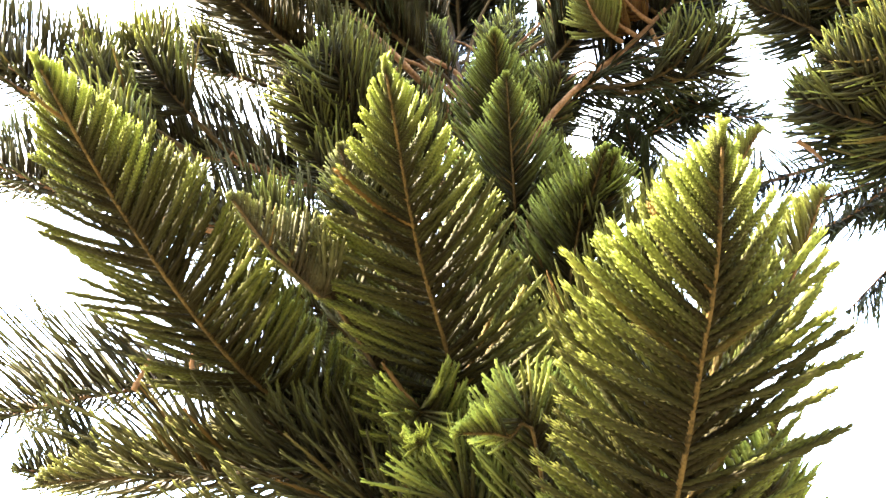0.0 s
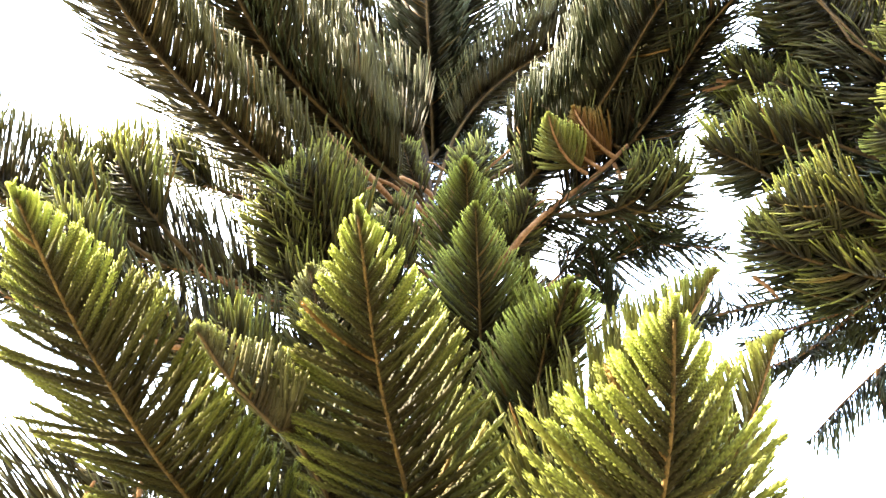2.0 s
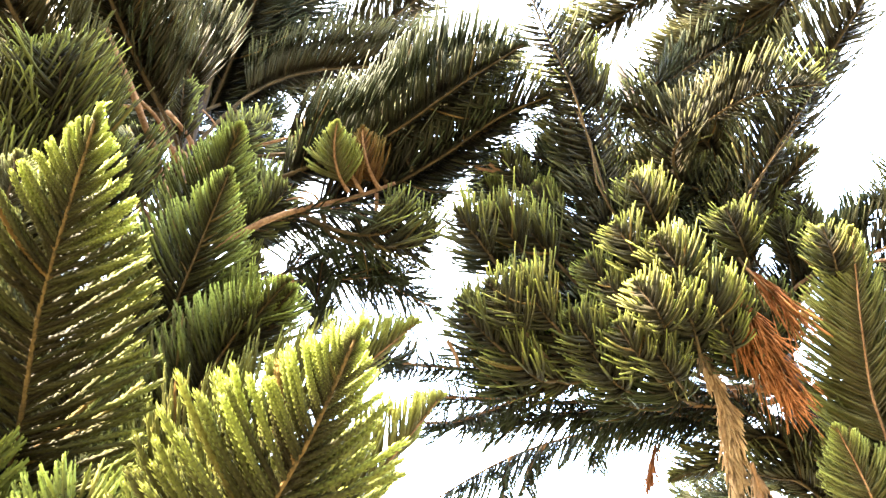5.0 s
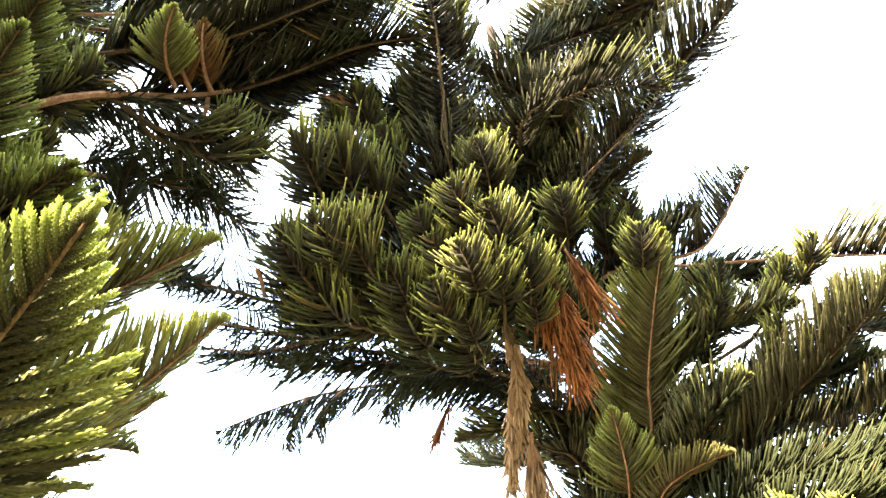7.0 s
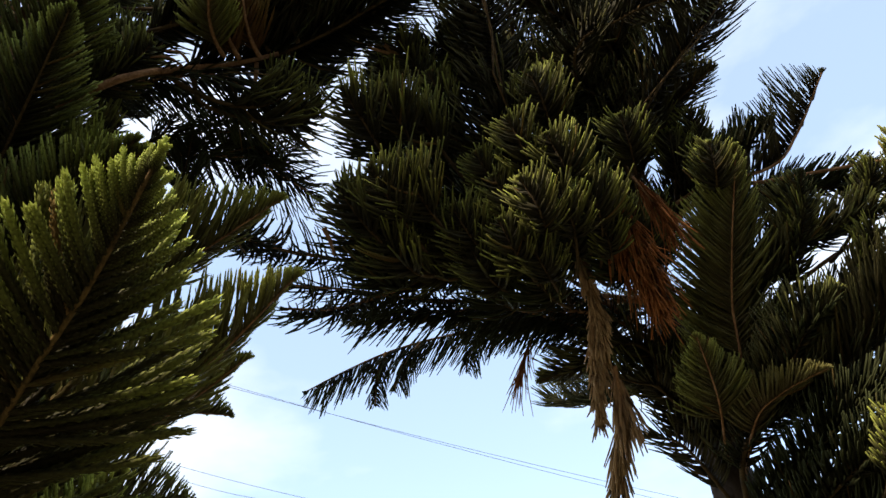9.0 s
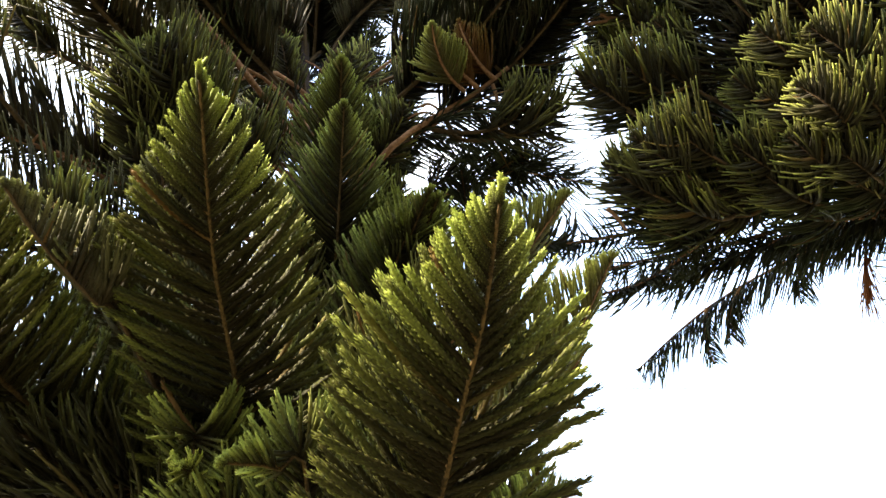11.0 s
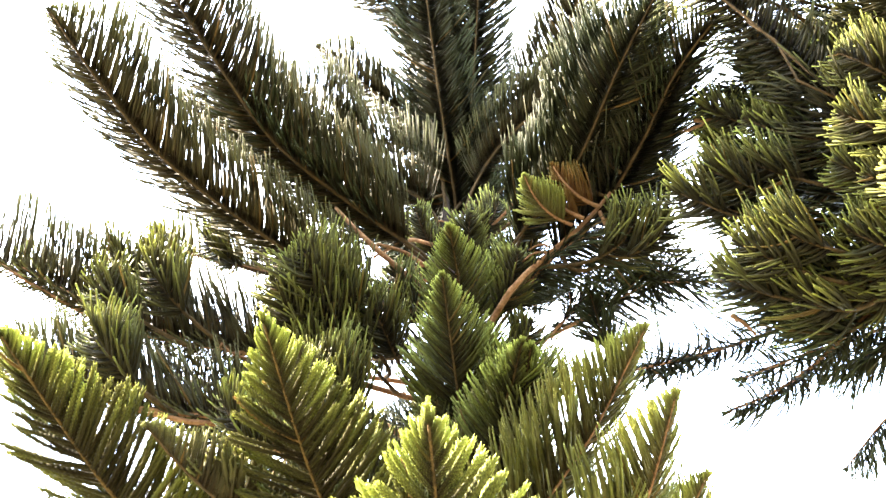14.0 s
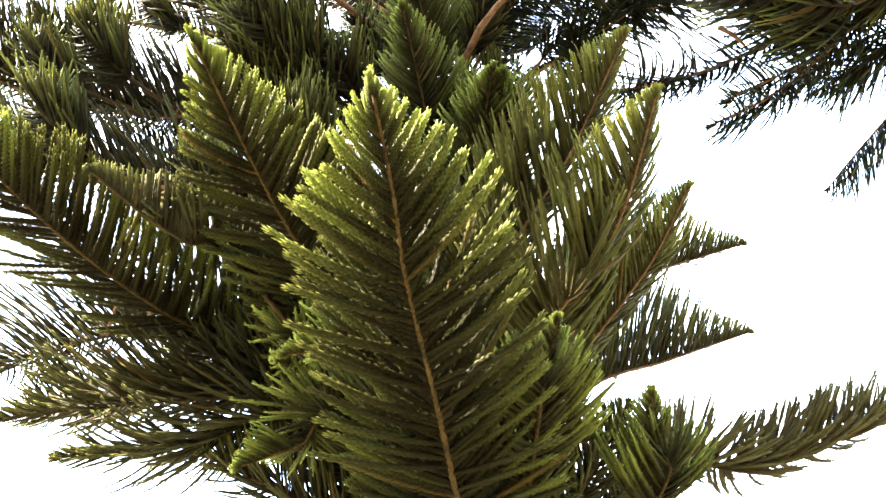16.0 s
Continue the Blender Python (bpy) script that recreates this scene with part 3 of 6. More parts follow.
spray(pine_a, 'tuft', ((-0.9, 1.75, 3.38), (-1.12, 1.56, 3.56), (-1.21, 1.49, 3.71)), length=0.153, cover=0.614)
spray(pine_a, 'limb', ((0.2, 2.45, 2.9), (-0.58, 1.91, 3.34), (-0.9, 1.75, 3.38), (-1.1, 1.66, 3.39), (-1.33, 1.58, 3.44), (-1.54, 1.45, 3.51)), length=0.26, bare=0.35, gap=0.009)
bare_twig(pine_a, ((0.2, 2.45, 2.9), (-0.57, 1.88, 3.31), (-0.72, 1.82, 3.33), (-0.88, 1.73, 3.34), (-1.08, 1.64, 3.36)), 0.02)
spray(pine_a, 'limb', ((0.2, 2.45, 2.4), (-0.74, 2.17, 3.03), (-1.05, 2.19, 2.99), (-1.4, 2.11, 2.91), (-1.65, 2.05, 2.81)), length=0.3, bare=0.35, lift=45)
spray(pine_a, 'limb', ((0.2, 2.45, 2.1), (-0.81, 2.21, 2.71), (-1.18, 2.19, 2.64), (-1.48, 2.12, 2.68)), length=0.28, bare=0.3, lift=45)
spray(pine_a, 'limb', ((0.2, 2.45, 3.3), (-1.18, 2.13, 3.82), (-1.56, 2.01, 3.86), (-1.83, 1.92, 3.88), (-2.04, 1.86, 3.91)), length=0.26, bare=0.35)
spray(pine_a, 'limb', ((0.2, 2.45, 2.7), (-0.34, 2.21, 3.45), (-0.45, 2.17, 3.47), (-0.65, 2.09, 3.51)), length=0.16, bare=0.75)
spray(pine_a, 'limb', ((0.2, 2.45, 2.5), (-0.36, 2.29, 3.17), (-0.53, 2.26, 3.17), (-0.81, 2.13, 3.22)), length=0.18, bare=0.6)
spray(pine_a, 'frond', ((0.2, 2.45, 4.55), (0.08, 2.2, 4.67), (-0.19, 1.9, 4.77), (-0.56, 1.4, 4.84), (-0.75, 0.99, 4.96)), length=0.24, style='shaded', lift=5, spread=60, bare=0.3)
spray(pine_a, 'frond', ((0.2, 2.45, 3.9), (0.53, 2.01, 4.04), (0.76, 1.99, 4.27), (1.08, 1.88, 4.44), (1.31, 1.62, 4.58), (1.57, 1.24, 4.71)), length=0.22, bare=0.6, style='shaded', lift=10, spread=50)
spray(pine_a, 'frond', ((0.2, 2.45, 4.9), (0.68, 2.14, 4.89), (1.05, 1.74, 4.89), (1.36, 1.34, 4.95), (1.53, 1.08, 5.02)), length=0.3, bare=0.3, spread=50, style='shaded')
spray(pine_a, 'tuft', ((0.81, 1.93, 4.27), (0.9, 1.96, 4.11), (1.24, 1.84, 4.09), (1.35, 1.78, 4.24)), length=0.18, cover=0.442)
spray(pine_a, 'tuft', ((0.71, 1.96, 4.19), (1.12, 1.83, 4.14), (1.22, 1.77, 4.29)), length=0.18, cover=0.53)
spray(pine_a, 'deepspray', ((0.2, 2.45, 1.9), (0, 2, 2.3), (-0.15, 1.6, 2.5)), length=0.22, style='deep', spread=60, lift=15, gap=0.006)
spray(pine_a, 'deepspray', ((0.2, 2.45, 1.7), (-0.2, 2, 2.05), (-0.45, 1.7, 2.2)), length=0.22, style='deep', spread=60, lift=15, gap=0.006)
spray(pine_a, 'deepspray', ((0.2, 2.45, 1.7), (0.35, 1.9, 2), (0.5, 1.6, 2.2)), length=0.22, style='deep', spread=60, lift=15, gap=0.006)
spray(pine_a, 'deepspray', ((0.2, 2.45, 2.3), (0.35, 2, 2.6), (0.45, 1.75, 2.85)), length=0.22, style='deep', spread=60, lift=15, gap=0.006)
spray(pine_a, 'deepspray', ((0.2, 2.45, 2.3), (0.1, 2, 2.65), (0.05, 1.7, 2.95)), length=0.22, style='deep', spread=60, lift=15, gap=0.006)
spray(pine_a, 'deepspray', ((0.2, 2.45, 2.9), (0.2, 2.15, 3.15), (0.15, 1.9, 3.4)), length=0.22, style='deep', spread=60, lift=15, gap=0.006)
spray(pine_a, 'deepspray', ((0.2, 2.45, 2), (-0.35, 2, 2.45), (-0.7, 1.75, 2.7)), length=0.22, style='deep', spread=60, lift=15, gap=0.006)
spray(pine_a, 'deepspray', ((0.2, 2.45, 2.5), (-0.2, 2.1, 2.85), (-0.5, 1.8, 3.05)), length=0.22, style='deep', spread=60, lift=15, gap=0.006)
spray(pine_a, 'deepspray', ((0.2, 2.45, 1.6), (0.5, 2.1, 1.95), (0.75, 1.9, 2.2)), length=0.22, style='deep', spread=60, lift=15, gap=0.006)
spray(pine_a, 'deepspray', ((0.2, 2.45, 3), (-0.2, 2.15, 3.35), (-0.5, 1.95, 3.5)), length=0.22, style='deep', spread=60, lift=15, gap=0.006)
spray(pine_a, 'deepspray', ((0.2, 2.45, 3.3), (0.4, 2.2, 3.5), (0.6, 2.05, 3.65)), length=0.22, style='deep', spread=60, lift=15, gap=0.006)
spray(pine_a, 'limb', ((0.2, 2.45, 3.4), (-0.57, 2.06, 3.85), (-0.81, 1.94, 3.88), (-1.34, 1.82, 4.01), (-1.6, 1.61, 4.13), (-1.82, 1.45, 4.21)), length=0.126, bare=0.38, lift=-45, spread=30, gap=0.022, stem=0.008)
spray(pine_a, 'limb', ((0.2, 2.45, 3.75), (-0.87, 2.11, 4.07), (-1.19, 1.94, 4.09), (-1.4, 1.85, 4.09), (-1.59, 1.72, 4.12), (-1.76, 1.56, 4.17), (-1.89, 1.43, 4.22), (-2.05, 1.24, 4.27)), length=0.143, bare=0.3, gap=0.022, lift=-45, spread=30, stem=0.008)
spray(pine_a, 'limb', ((0.2, 2.45, 4.3), (-0.81, 2.1, 4.66), (-1.13, 2, 4.72), (-1.38, 1.88, 4.8), (-1.49, 1.79, 4.86)), length=0.101, bare=0.4, gap=0.022, style='olive', lift=-45, spread=30, stem=0.008)
spray(pine_a, 'limb', ((0.2, 2.45, 2.9), (-0.58, 1.91, 3.34), (-0.9, 1.75, 3.38), (-1.1, 1.66, 3.39), (-1.33, 1.58, 3.44), (-1.54, 1.45, 3.51)), length=0.109, bare=0.35, gap=0.022, lift=-45, spread=30, stem=0.008)
spray(pine_a, 'limb', ((0.2, 2.45, 2.4), (-0.74, 2.17, 3.03), (-1.05, 2.19, 2.99), (-1.4, 2.11, 2.91), (-1.65, 2.05, 2.81)), length=0.126, bare=0.35, lift=-45, spread=30, gap=0.022, stem=0.008)
spray(pine_a, 'limb', ((0.2, 2.45, 2.1), (-0.81, 2.21, 2.71), (-1.18, 2.19, 2.64), (-1.48, 2.12, 2.68)), length=0.118, bare=0.3, lift=-45, spread=30, gap=0.022, stem=0.008)
spray(pine_a, 'limb', ((0.2, 2.45, 3.3), (-1.18, 2.13, 3.82), (-1.56, 2.01, 3.86), (-1.83, 1.92, 3.88), (-2.04, 1.86, 3.91)), length=0.109, bare=0.35, lift=-45, spread=30, gap=0.022, stem=0.008)
# far-side fronds and tufts, the crown's shade put into their colour
spray(pine_a, 'frond', ((0.2, 2.45, 2.8), (-0.04, 3.21, 3.02), (-0.24, 3.83, 3.42)), length=0.26, style='shaded', spread=50, gap=0.008, bare=0.12)
spray(pine_a, 'frond', ((0.2, 2.45, 3.2), (-0.39, 2.9, 3.42), (-0.88, 3.26, 3.82)), length=0.26, style='shaded', spread=50, gap=0.008, bare=0.12)
spray(pine_a, 'frond', ((0.2, 2.45, 3.4), (0.25, 3.16, 3.62), (0.3, 3.75, 4.02)), length=0.26, style='shaded', spread=50, gap=0.008, bare=0.12)
spray(pine_a, 'frond', ((0.2, 2.45, 3.8), (-0.14, 3.01, 4.02), (-0.42, 3.48, 4.42)), length=0.26, style='shaded', spread=50, gap=0.008, bare=0.12)
spray(pine_a, 'frond', ((0.2, 2.45, 4), (0.48, 3.02, 4.22), (0.71, 3.48, 4.62)), length=0.26, style='shaded', spread=50, gap=0.008, bare=0.12)
spray(pine_a, 'frond', ((0.2, 2.45, 4.2), (-0.36, 2.69, 4.42), (-0.81, 2.89, 4.82)), length=0.26, style='shaded', spread=50, gap=0.008, bare=0.12)
spray(pine_a, 'frond', ((0.2, 2.45, 4.4), (0.11, 3.02, 4.62), (0.03, 3.49, 5.02)), length=0.26, style='shaded', spread=50, gap=0.008, bare=0.12)
spray(pine_a, 'frond', ((0.2, 2.45, 4.6), (0.61, 2.82, 4.82), (0.94, 3.12, 5.22)), length=0.26, style='shaded', spread=50, gap=0.008, bare=0.12)
spray(pine_a, 'frond', ((0.2, 2.45, 4.8), (-0.17, 2.82, 5.02), (-0.47, 3.13, 5.42)), length=0.26, style='shaded', spread=50, gap=0.008, bare=0.12)
spray(pine_a, 'frond', ((0.2, 2.45, 5), (0.31, 2.93, 5.22), (0.4, 3.33, 5.62)), length=0.26, style='shaded', spread=50, gap=0.008, bare=0.12)
spray(pine_a, 'frond', ((0.2, 2.45, 5.2), (0.64, 2.61, 5.42), (1, 2.74, 5.82)), length=0.26, style='shaded', spread=50, gap=0.008, bare=0.12)
spray(pine_a, 'frond', ((0.2, 2.45, 5.4), (0.03, 2.86, 5.62), (-0.11, 3.19, 6.02)), length=0.26, style='shaded', spread=50, gap=0.008, bare=0.12)
spray(pine_a, 'frond', ((0.2, 2.45, 5.6), (0.43, 2.79, 5.82), (0.62, 3.07, 6.22)), length=0.26, style='shaded', spread=50, gap=0.008, bare=0.12)
spray(pine_a, 'tuft', ((0.14, 2.6, 5.48), (-0.14, 2.82, 5.4), (-0.22, 2.91, 5.55)), length=0.234, style='shaded', cover=0.593)
spray(pine_a, 'tuft', ((0.11, 2.67, 5.52), (0.03, 2.77, 5.67), (-0.02, 2.88, 5.82)), length=0.234, style='shaded', cover=0.843)
spray(pine_a, 'tuft', ((0.26, 2.71, 5.12), (-0.01, 2.88, 5.34), (-0.06, 2.99, 5.49)), length=0.234, style='shaded', cover=0.572)
spray(pine_a, 'tuft', ((0.26, 2.71, 5.12), (0.12, 3.03, 5.21), (0.1, 3.14, 5.36)), length=0.216, style='shaded', cover=0.605)
spray(pine_a, 'tuft', ((0.21, 2.57, 5.79), (0.16, 2.94, 5.79), (0.15, 3.06, 5.94)), length=0.216, style='shaded', cover=0.585)
spray(pine_a, 'tuft', ((0.14, 2.6, 5.48), (-0.24, 2.7, 5.5), (-0.34, 2.76, 5.65)), length=0.234, style='shaded', cover=0.569)
spray(pine_a, 'tuft', ((-0, 2.65, 4.92), (-0.1, 2.91, 5.06), (-0.17, 3.01, 5.21)), length=0.198, style='shaded', cover=0.655)
spray(pine_a, 'tuft', ((0.32, 2.49, 5.26), (0.35, 2.72, 5.33), (0.41, 2.82, 5.48)), length=0.198, style='shaded', cover=0.773)
spray(pine_a, 'tuft', ((0.13, 2.52, 4.84), (0.28, 2.71, 4.95), (0.32, 2.82, 5.1)), length=0.18, style='shaded', cover=0.723)
spray(pine_a, 'tuft', ((0.17, 2.31, 5.69), (-0.27, 2.25, 5.75), (-0.38, 2.21, 5.9)), length=0.27, style='shaded', cover=0.515)
spray(pine_a, 'tuft', ((0.16, 2.27, 6.11), (-0.06, 2.34, 6.21), (-0.17, 2.29, 6.36)), length=0.27, style='shaded', cover=0.743)
spray(pine_a, 'tuft', ((0.2, 2.45, 5.6), (0.03, 2.47, 5.64), (-0.09, 2.49, 5.79)), length=0.27, style='shaded', cover=0.903)
spray(pine_a, 'tuft', ((0.2, 2.45, 5.2), (-0.15, 2.44, 5.28), (-0.27, 2.44, 5.43)), length=0.234, style='shaded', cover=0.598)
spray(pine_a, 'tuft', ((-0.16, 2.2, 5.08), (-0.48, 2.25, 5.34), (-0.6, 2.21, 5.49)), length=0.234, style='shaded', cover=0.539)
spray(pine_a, 'tuft', ((0.17, 2.31, 5.98), (0.18, 2.46, 6.11), (0.09, 2.53, 6.26)), length=0.252, style='shaded', cover=0.847)
spray(pine_a, 'tuft', ((0.01, 2.05, 6.12), (-0.08, 2.17, 6.09), (-0.44, 2.16, 6.22), (-0.55, 2.11, 6.37)), length=0.27, style='shaded', cover=0.454)
spray(pine_a, 'tuft', ((0.18, 2.37, 5.57), (-0.23, 2.4, 5.65), (-0.35, 2.39, 5.8)), length=0.27, style='shaded', cover=0.538)
spray(pine_a, 'tuft', ((-0.26, 2.13, 5.13), (-0.34, 2.17, 4.98), (-0.7, 2.1, 4.99), (-0.81, 2.06, 5.14)), length=0.216, style='shaded', cover=0.458)
spray(pine_a, 'tuft', ((0.36, 2.34, 5.39), (0.55, 2.41, 5.52), (0.67, 2.39, 5.67)), length=0.216, style='shaded', cover=0.767)
spray(pine_a, 'tuft', ((0.34, 2.35, 5.84), (0.74, 2.26, 5.85), (0.85, 2.22, 6)), length=0.234, style='shaded', cover=0.551)
spray(pine_a, 'tuft', ((1.08, 1.88, 4.44), (1.42, 1.96, 4.63), (1.53, 1.92, 4.78)), length=0.18, cover=0.562)
spray(pine_a, 'tuft', ((0.48, 2.12, 4.37), (0.72, 1.94, 4.56), (0.8, 1.85, 4.71)), length=0.162, cover=0.607)
spray(pine_a, 'tuft', ((0.59, 2.2, 4.89), (0.83, 1.97, 4.88), (0.92, 1.89, 5.03)), length=0.18, cover=0.633)
bare_twig(pine_a, ((1.51, 1.58, 4.59), (1.69, 1.52, 4.57), (1.92, 1.48, 4.56)), 0.008)
spray(pine_a, 'tuft', ((-0.28, 2.27, 3.93), (-0.23, 2.1, 3.91), (-0.34, 1.69, 4.04), (-0.41, 1.59, 4.19)), length=0.216, cover=0.4)
spray(pine_a, 'tuft', ((-0.43, 2.13, 3.77), (-0.5, 1.81, 3.97), (-0.59, 1.73, 4.12)), length=0.18, cover=0.569)
spray(pine_a, 'tuft', ((-0.28, 2.27, 3.93), (-0.25, 2.14, 3.9), (-0.41, 1.79, 4.01), (-0.49, 1.7, 4.16)), length=0.216, cover=0.445)
spray(pine_a, 'tuft', ((-0.15, 2.32, 3.92), (-0.11, 2.2, 3.89), (-0.25, 1.83, 4.02), (-0.32, 1.73, 4.17)), length=0.216, cover=0.447)
spray(pine_a, 'tuft', ((-0.29, 2.2, 3.68), (-0.21, 2.13, 3.74), (-0.33, 1.83, 3.94), (-0.4, 1.74, 4.09)), length=0.234, cover=0.48)
spray(pine_a, 'tuft', ((-0.29, 2.2, 3.68), (-0.45, 1.91, 3.9), (-0.54, 1.84, 4.05)), length=0.198, cover=0.565)
spray(pine_a, 'tuft', ((-0.09, 2.36, 3.84), (-0.24, 1.96, 3.91), (-0.32, 1.87, 4.06)), length=0.216, cover=0.534)
spray(pine_a, 'tuft', ((-0.22, 2.24, 3.64), (-0.34, 1.98, 3.86), (-0.43, 1.91, 4.01)), length=0.216, cover=0.601)
spray(pine_a, 'tuft', ((-0.22, 2.24, 3.64), (-0.41, 1.97, 3.72), (-0.51, 1.9, 3.87)), length=0.18, cover=0.622)
spray(pine_a, 'tuft', ((-0.24, 2.25, 3.31), (-0.16, 2.16, 3.3), (-0.25, 1.82, 3.44), (-0.32, 1.72, 3.59)), length=0.18, cover=0.474)
spray(pine_a, 'tuft', ((-0.2, 2.27, 3.24), (-0.11, 2.17, 3.26), (-0.19, 1.8, 3.43), (-0.25, 1.7, 3.58)), length=0.18, cover=0.449)
spray(pine_a, 'tuft', ((0, 2.39, 3.81), (-0.07, 1.96, 3.9), (-0.13, 1.85, 4.05)), length=0.18, cover=0.518)
spray(pine_a, 'tuft', ((0.2, 2.45, 4.2), (0, 2.08, 4.22), (-0.05, 1.97, 4.37)), length=0.162, cover=0.536)
spray(pine_a, 'tuft', ((-0.81, 1.94, 3.88), (-1.02, 1.57, 3.97), (-1.12, 1.5, 4.12)), length=0.18, cover=0.521)
spray(pine_a, 'tuft', ((-0.87, 1.77, 3.38), (-1.04, 1.47, 3.46), (-1.13, 1.39, 3.61)), length=0.162, cover=0.604)
spray(pine_a, 'tuft', ((-1, 1.9, 3.93), (-0.98, 1.79, 3.82), (-1.21, 1.52, 3.87), (-1.31, 1.46, 4.02)), length=0.153, cover=0.472)
spray(pine_a, 'tuft', ((-1.02, 2.03, 4.08), (-1.19, 1.7, 4.28), (-1.3, 1.64, 4.43)), length=0.198, cover=0.538)
spray(pine_a, 'tuft', ((-1.19, 1.94, 4.09), (-1.39, 1.69, 4.31), (-1.5, 1.63, 4.46)), length=0.18, cover=0.566)
spray(pine_a, 'tuft', ((0.2, 2.45, 4.8), (0.09, 2.18, 4.89), (0.05, 2.07, 5.04)), length=0.108, cover=0.661)
spray(pine_a, 'tuft', ((0.36, 2.26, 4.34), (0.36, 2.01, 4.5), (0.4, 1.9, 4.65)), length=0.126, cover=0.677)
spray(pine_a, 'tuft', ((0.33, 2.37, 4.9), (0.46, 2.27, 4.99), (0.56, 2.2, 5.14)), length=0.162, cover=0.862)
spray(pine_a, 'tuft', ((0.38, 2.21, 3.98), (0.55, 1.99, 4.1), (0.62, 1.89, 4.25)), length=0.126, cover=0.665)
spray(pine_a, 'tuft', ((0.2, 2.45, 3.2), (0.29, 2.26, 3.12), (0.52, 1.81, 3.19), (0.58, 1.7, 3.34)), length=0.135, cover=0.354)
spray(pine_a, 'tuft', ((0.29, 2.32, 3.93), (0.53, 2.23, 3.87), (0.63, 2.16, 4.02)), length=0.144, cover=0.715)
spray(pine_a, 'tuft', ((0.32, 2.31, 4.33), (0.5, 2.16, 4.35), (0.58, 2.08, 4.5)), length=0.135, cover=0.781)
spray(pine_a, 'tuft', ((-0.37, 2.05, 3.22), (-0.52, 1.71, 3.17), (-0.61, 1.63, 3.32)), length=0.135, cover=0.577)
spray(pine_a, 'tuft', ((-0.61, 2.1, 3.5), (-0.9, 1.96, 3.46), (-1.01, 1.91, 3.61)), length=0.144, cover=0.645)
spray(pine_a, 'tuft', ((-0.39, 2.19, 3.46), (-0.64, 1.95, 3.46), (-0.74, 1.88, 3.61)), length=0.144, cover=0.611)
spray(pine_a, 'tuft', ((-0.72, 2.13, 4.63), (-1.01, 1.85, 4.57), (-1.12, 1.8, 4.72)), length=0.135, cover=0.546)
spray(pine_a, 'frond', ((0.2, 2.45, 4.4), (-0.09, 2.28, 4.36), (-0.57, 1.7, 4.34), (-0.94, 1.15, 4.38), (-1.11, 0.75, 4.47), (-1.24, 0.44, 4.6)), length=0.3, bare=0.2)
spray(pine_a, 'frond', ((0.2, 2.45, 4.6), (0.12, 2.17, 4.63), (-0.15, 1.9, 4.72), (-0.55, 1.38, 4.8), (-0.76, 0.88, 4.94), (-0.91, 0.48, 5.11), (-0.96, 0.31, 5.23)), length=0.36, bare=0.18)
spray(pine_a, 'frond', ((0.2, 2.45, 5), (0.09, 2.16, 5.2), (-0.34, 1.87, 5.42), (-0.73, 1.33, 5.68)), length=0.42, bare=0.2)
spray(pine_a, 'frond', ((0.2, 2.45, 4.9), (-0.37, 2.06, 5.18), (-0.78, 1.87, 5.4), (-1.36, 1.37, 5.64)), length=0.22, bare=0.3)
spray(pine_a, 'frond', ((0.2, 2.45, 5.6), (0.15, 2.2, 6.3), (0.21, 1.73, 6.47), (0.03, 1.39, 6.59), (-0.3, 1.12, 6.73), (-0.41, 1.02, 6.84)), length=0.26, bare=0.25)
spray(pine_a, 'frond', ((0.2, 2.45, 5.4), (0.13, 2.15, 6.04), (-0.2, 1.87, 6.25), (-0.57, 1.5, 6.44)), length=0.24, bare=0.2)
spray(pine_a, 'frond', ((0.2, 2.45, 5.6), (0.23, 2.79, 6.12), (0.35, 2.07, 6.55), (0.46, 1.39, 7.14), (0.52, 0.98, 7.56)), length=0.4, style='shaded', spread=75, gap=0.004)
spray(pine_a, 'frond', ((0.2, 2.45, 5.4), (0.25, 2.48, 5.61), (0.26, 1.79, 6.01), (0.28, 1.18, 6.57), (0.29, 0.91, 6.75)), length=0.34, style='shaded', spread=60, gap=0.0042)
spray(pine_a, 'frond', ((0.2, 2.45, 5.4), (0.28, 2.52, 5.71), (0.49, 1.92, 6.18), (0.65, 1.34, 6.64), (0.73, 1.01, 6.84)), length=0.34, style='shaded', spread=60, gap=0.0042)
spray(pine_a, 'frond', ((0.2, 2.45, 5.4), (0.56, 2.55, 6.19), (0.82, 2.28, 6.41), (1.15, 1.95, 6.61), (1.46, 1.48, 6.81), (1.59, 1.31, 6.93)), length=0.3, bare=0.2)
spray(pine_a, 'frond', ((0.2, 2.45, 5), (0.42, 2.3, 5.54), (0.72, 2.07, 5.74), (1.27, 1.79, 5.87), (1.53, 1.58, 5.98)), length=0.3, bare=0.3)
spray(pine_a, 'frond', ((0.2, 2.45, 4.7), (0.36, 2.4, 4.99), (0.58, 2.19, 4.99), (0.8, 1.96, 4.97), (1.05, 1.79, 5.01)), length=0.24, bare=0.6, bark=True)
spray(pine_a, 'frond', ((0.2, 2.45, 3.9), (0.52, 1.98, 4.01), (0.75, 1.96, 4.24), (1.07, 1.83, 4.42), (1.29, 1.59, 4.54), (1.49, 1.3, 4.67), (1.69, 1.07, 4.72)), length=0.38, bare=0.42, spread=30, stem=0.016, style='crown')
bare_twig(pine_a, ((0.2, 2.45, 3.9), (0.52, 1.96, 3.99), (0.74, 1.93, 4.21), (0.95, 1.86, 4.33), (1.12, 1.75, 4.42)), 0.02)
bare_twig(pine_a, ((0.76, 1.91, 4.22), (0.7, 1.89, 4.21), (0.63, 1.91, 4.18)), 0.007)
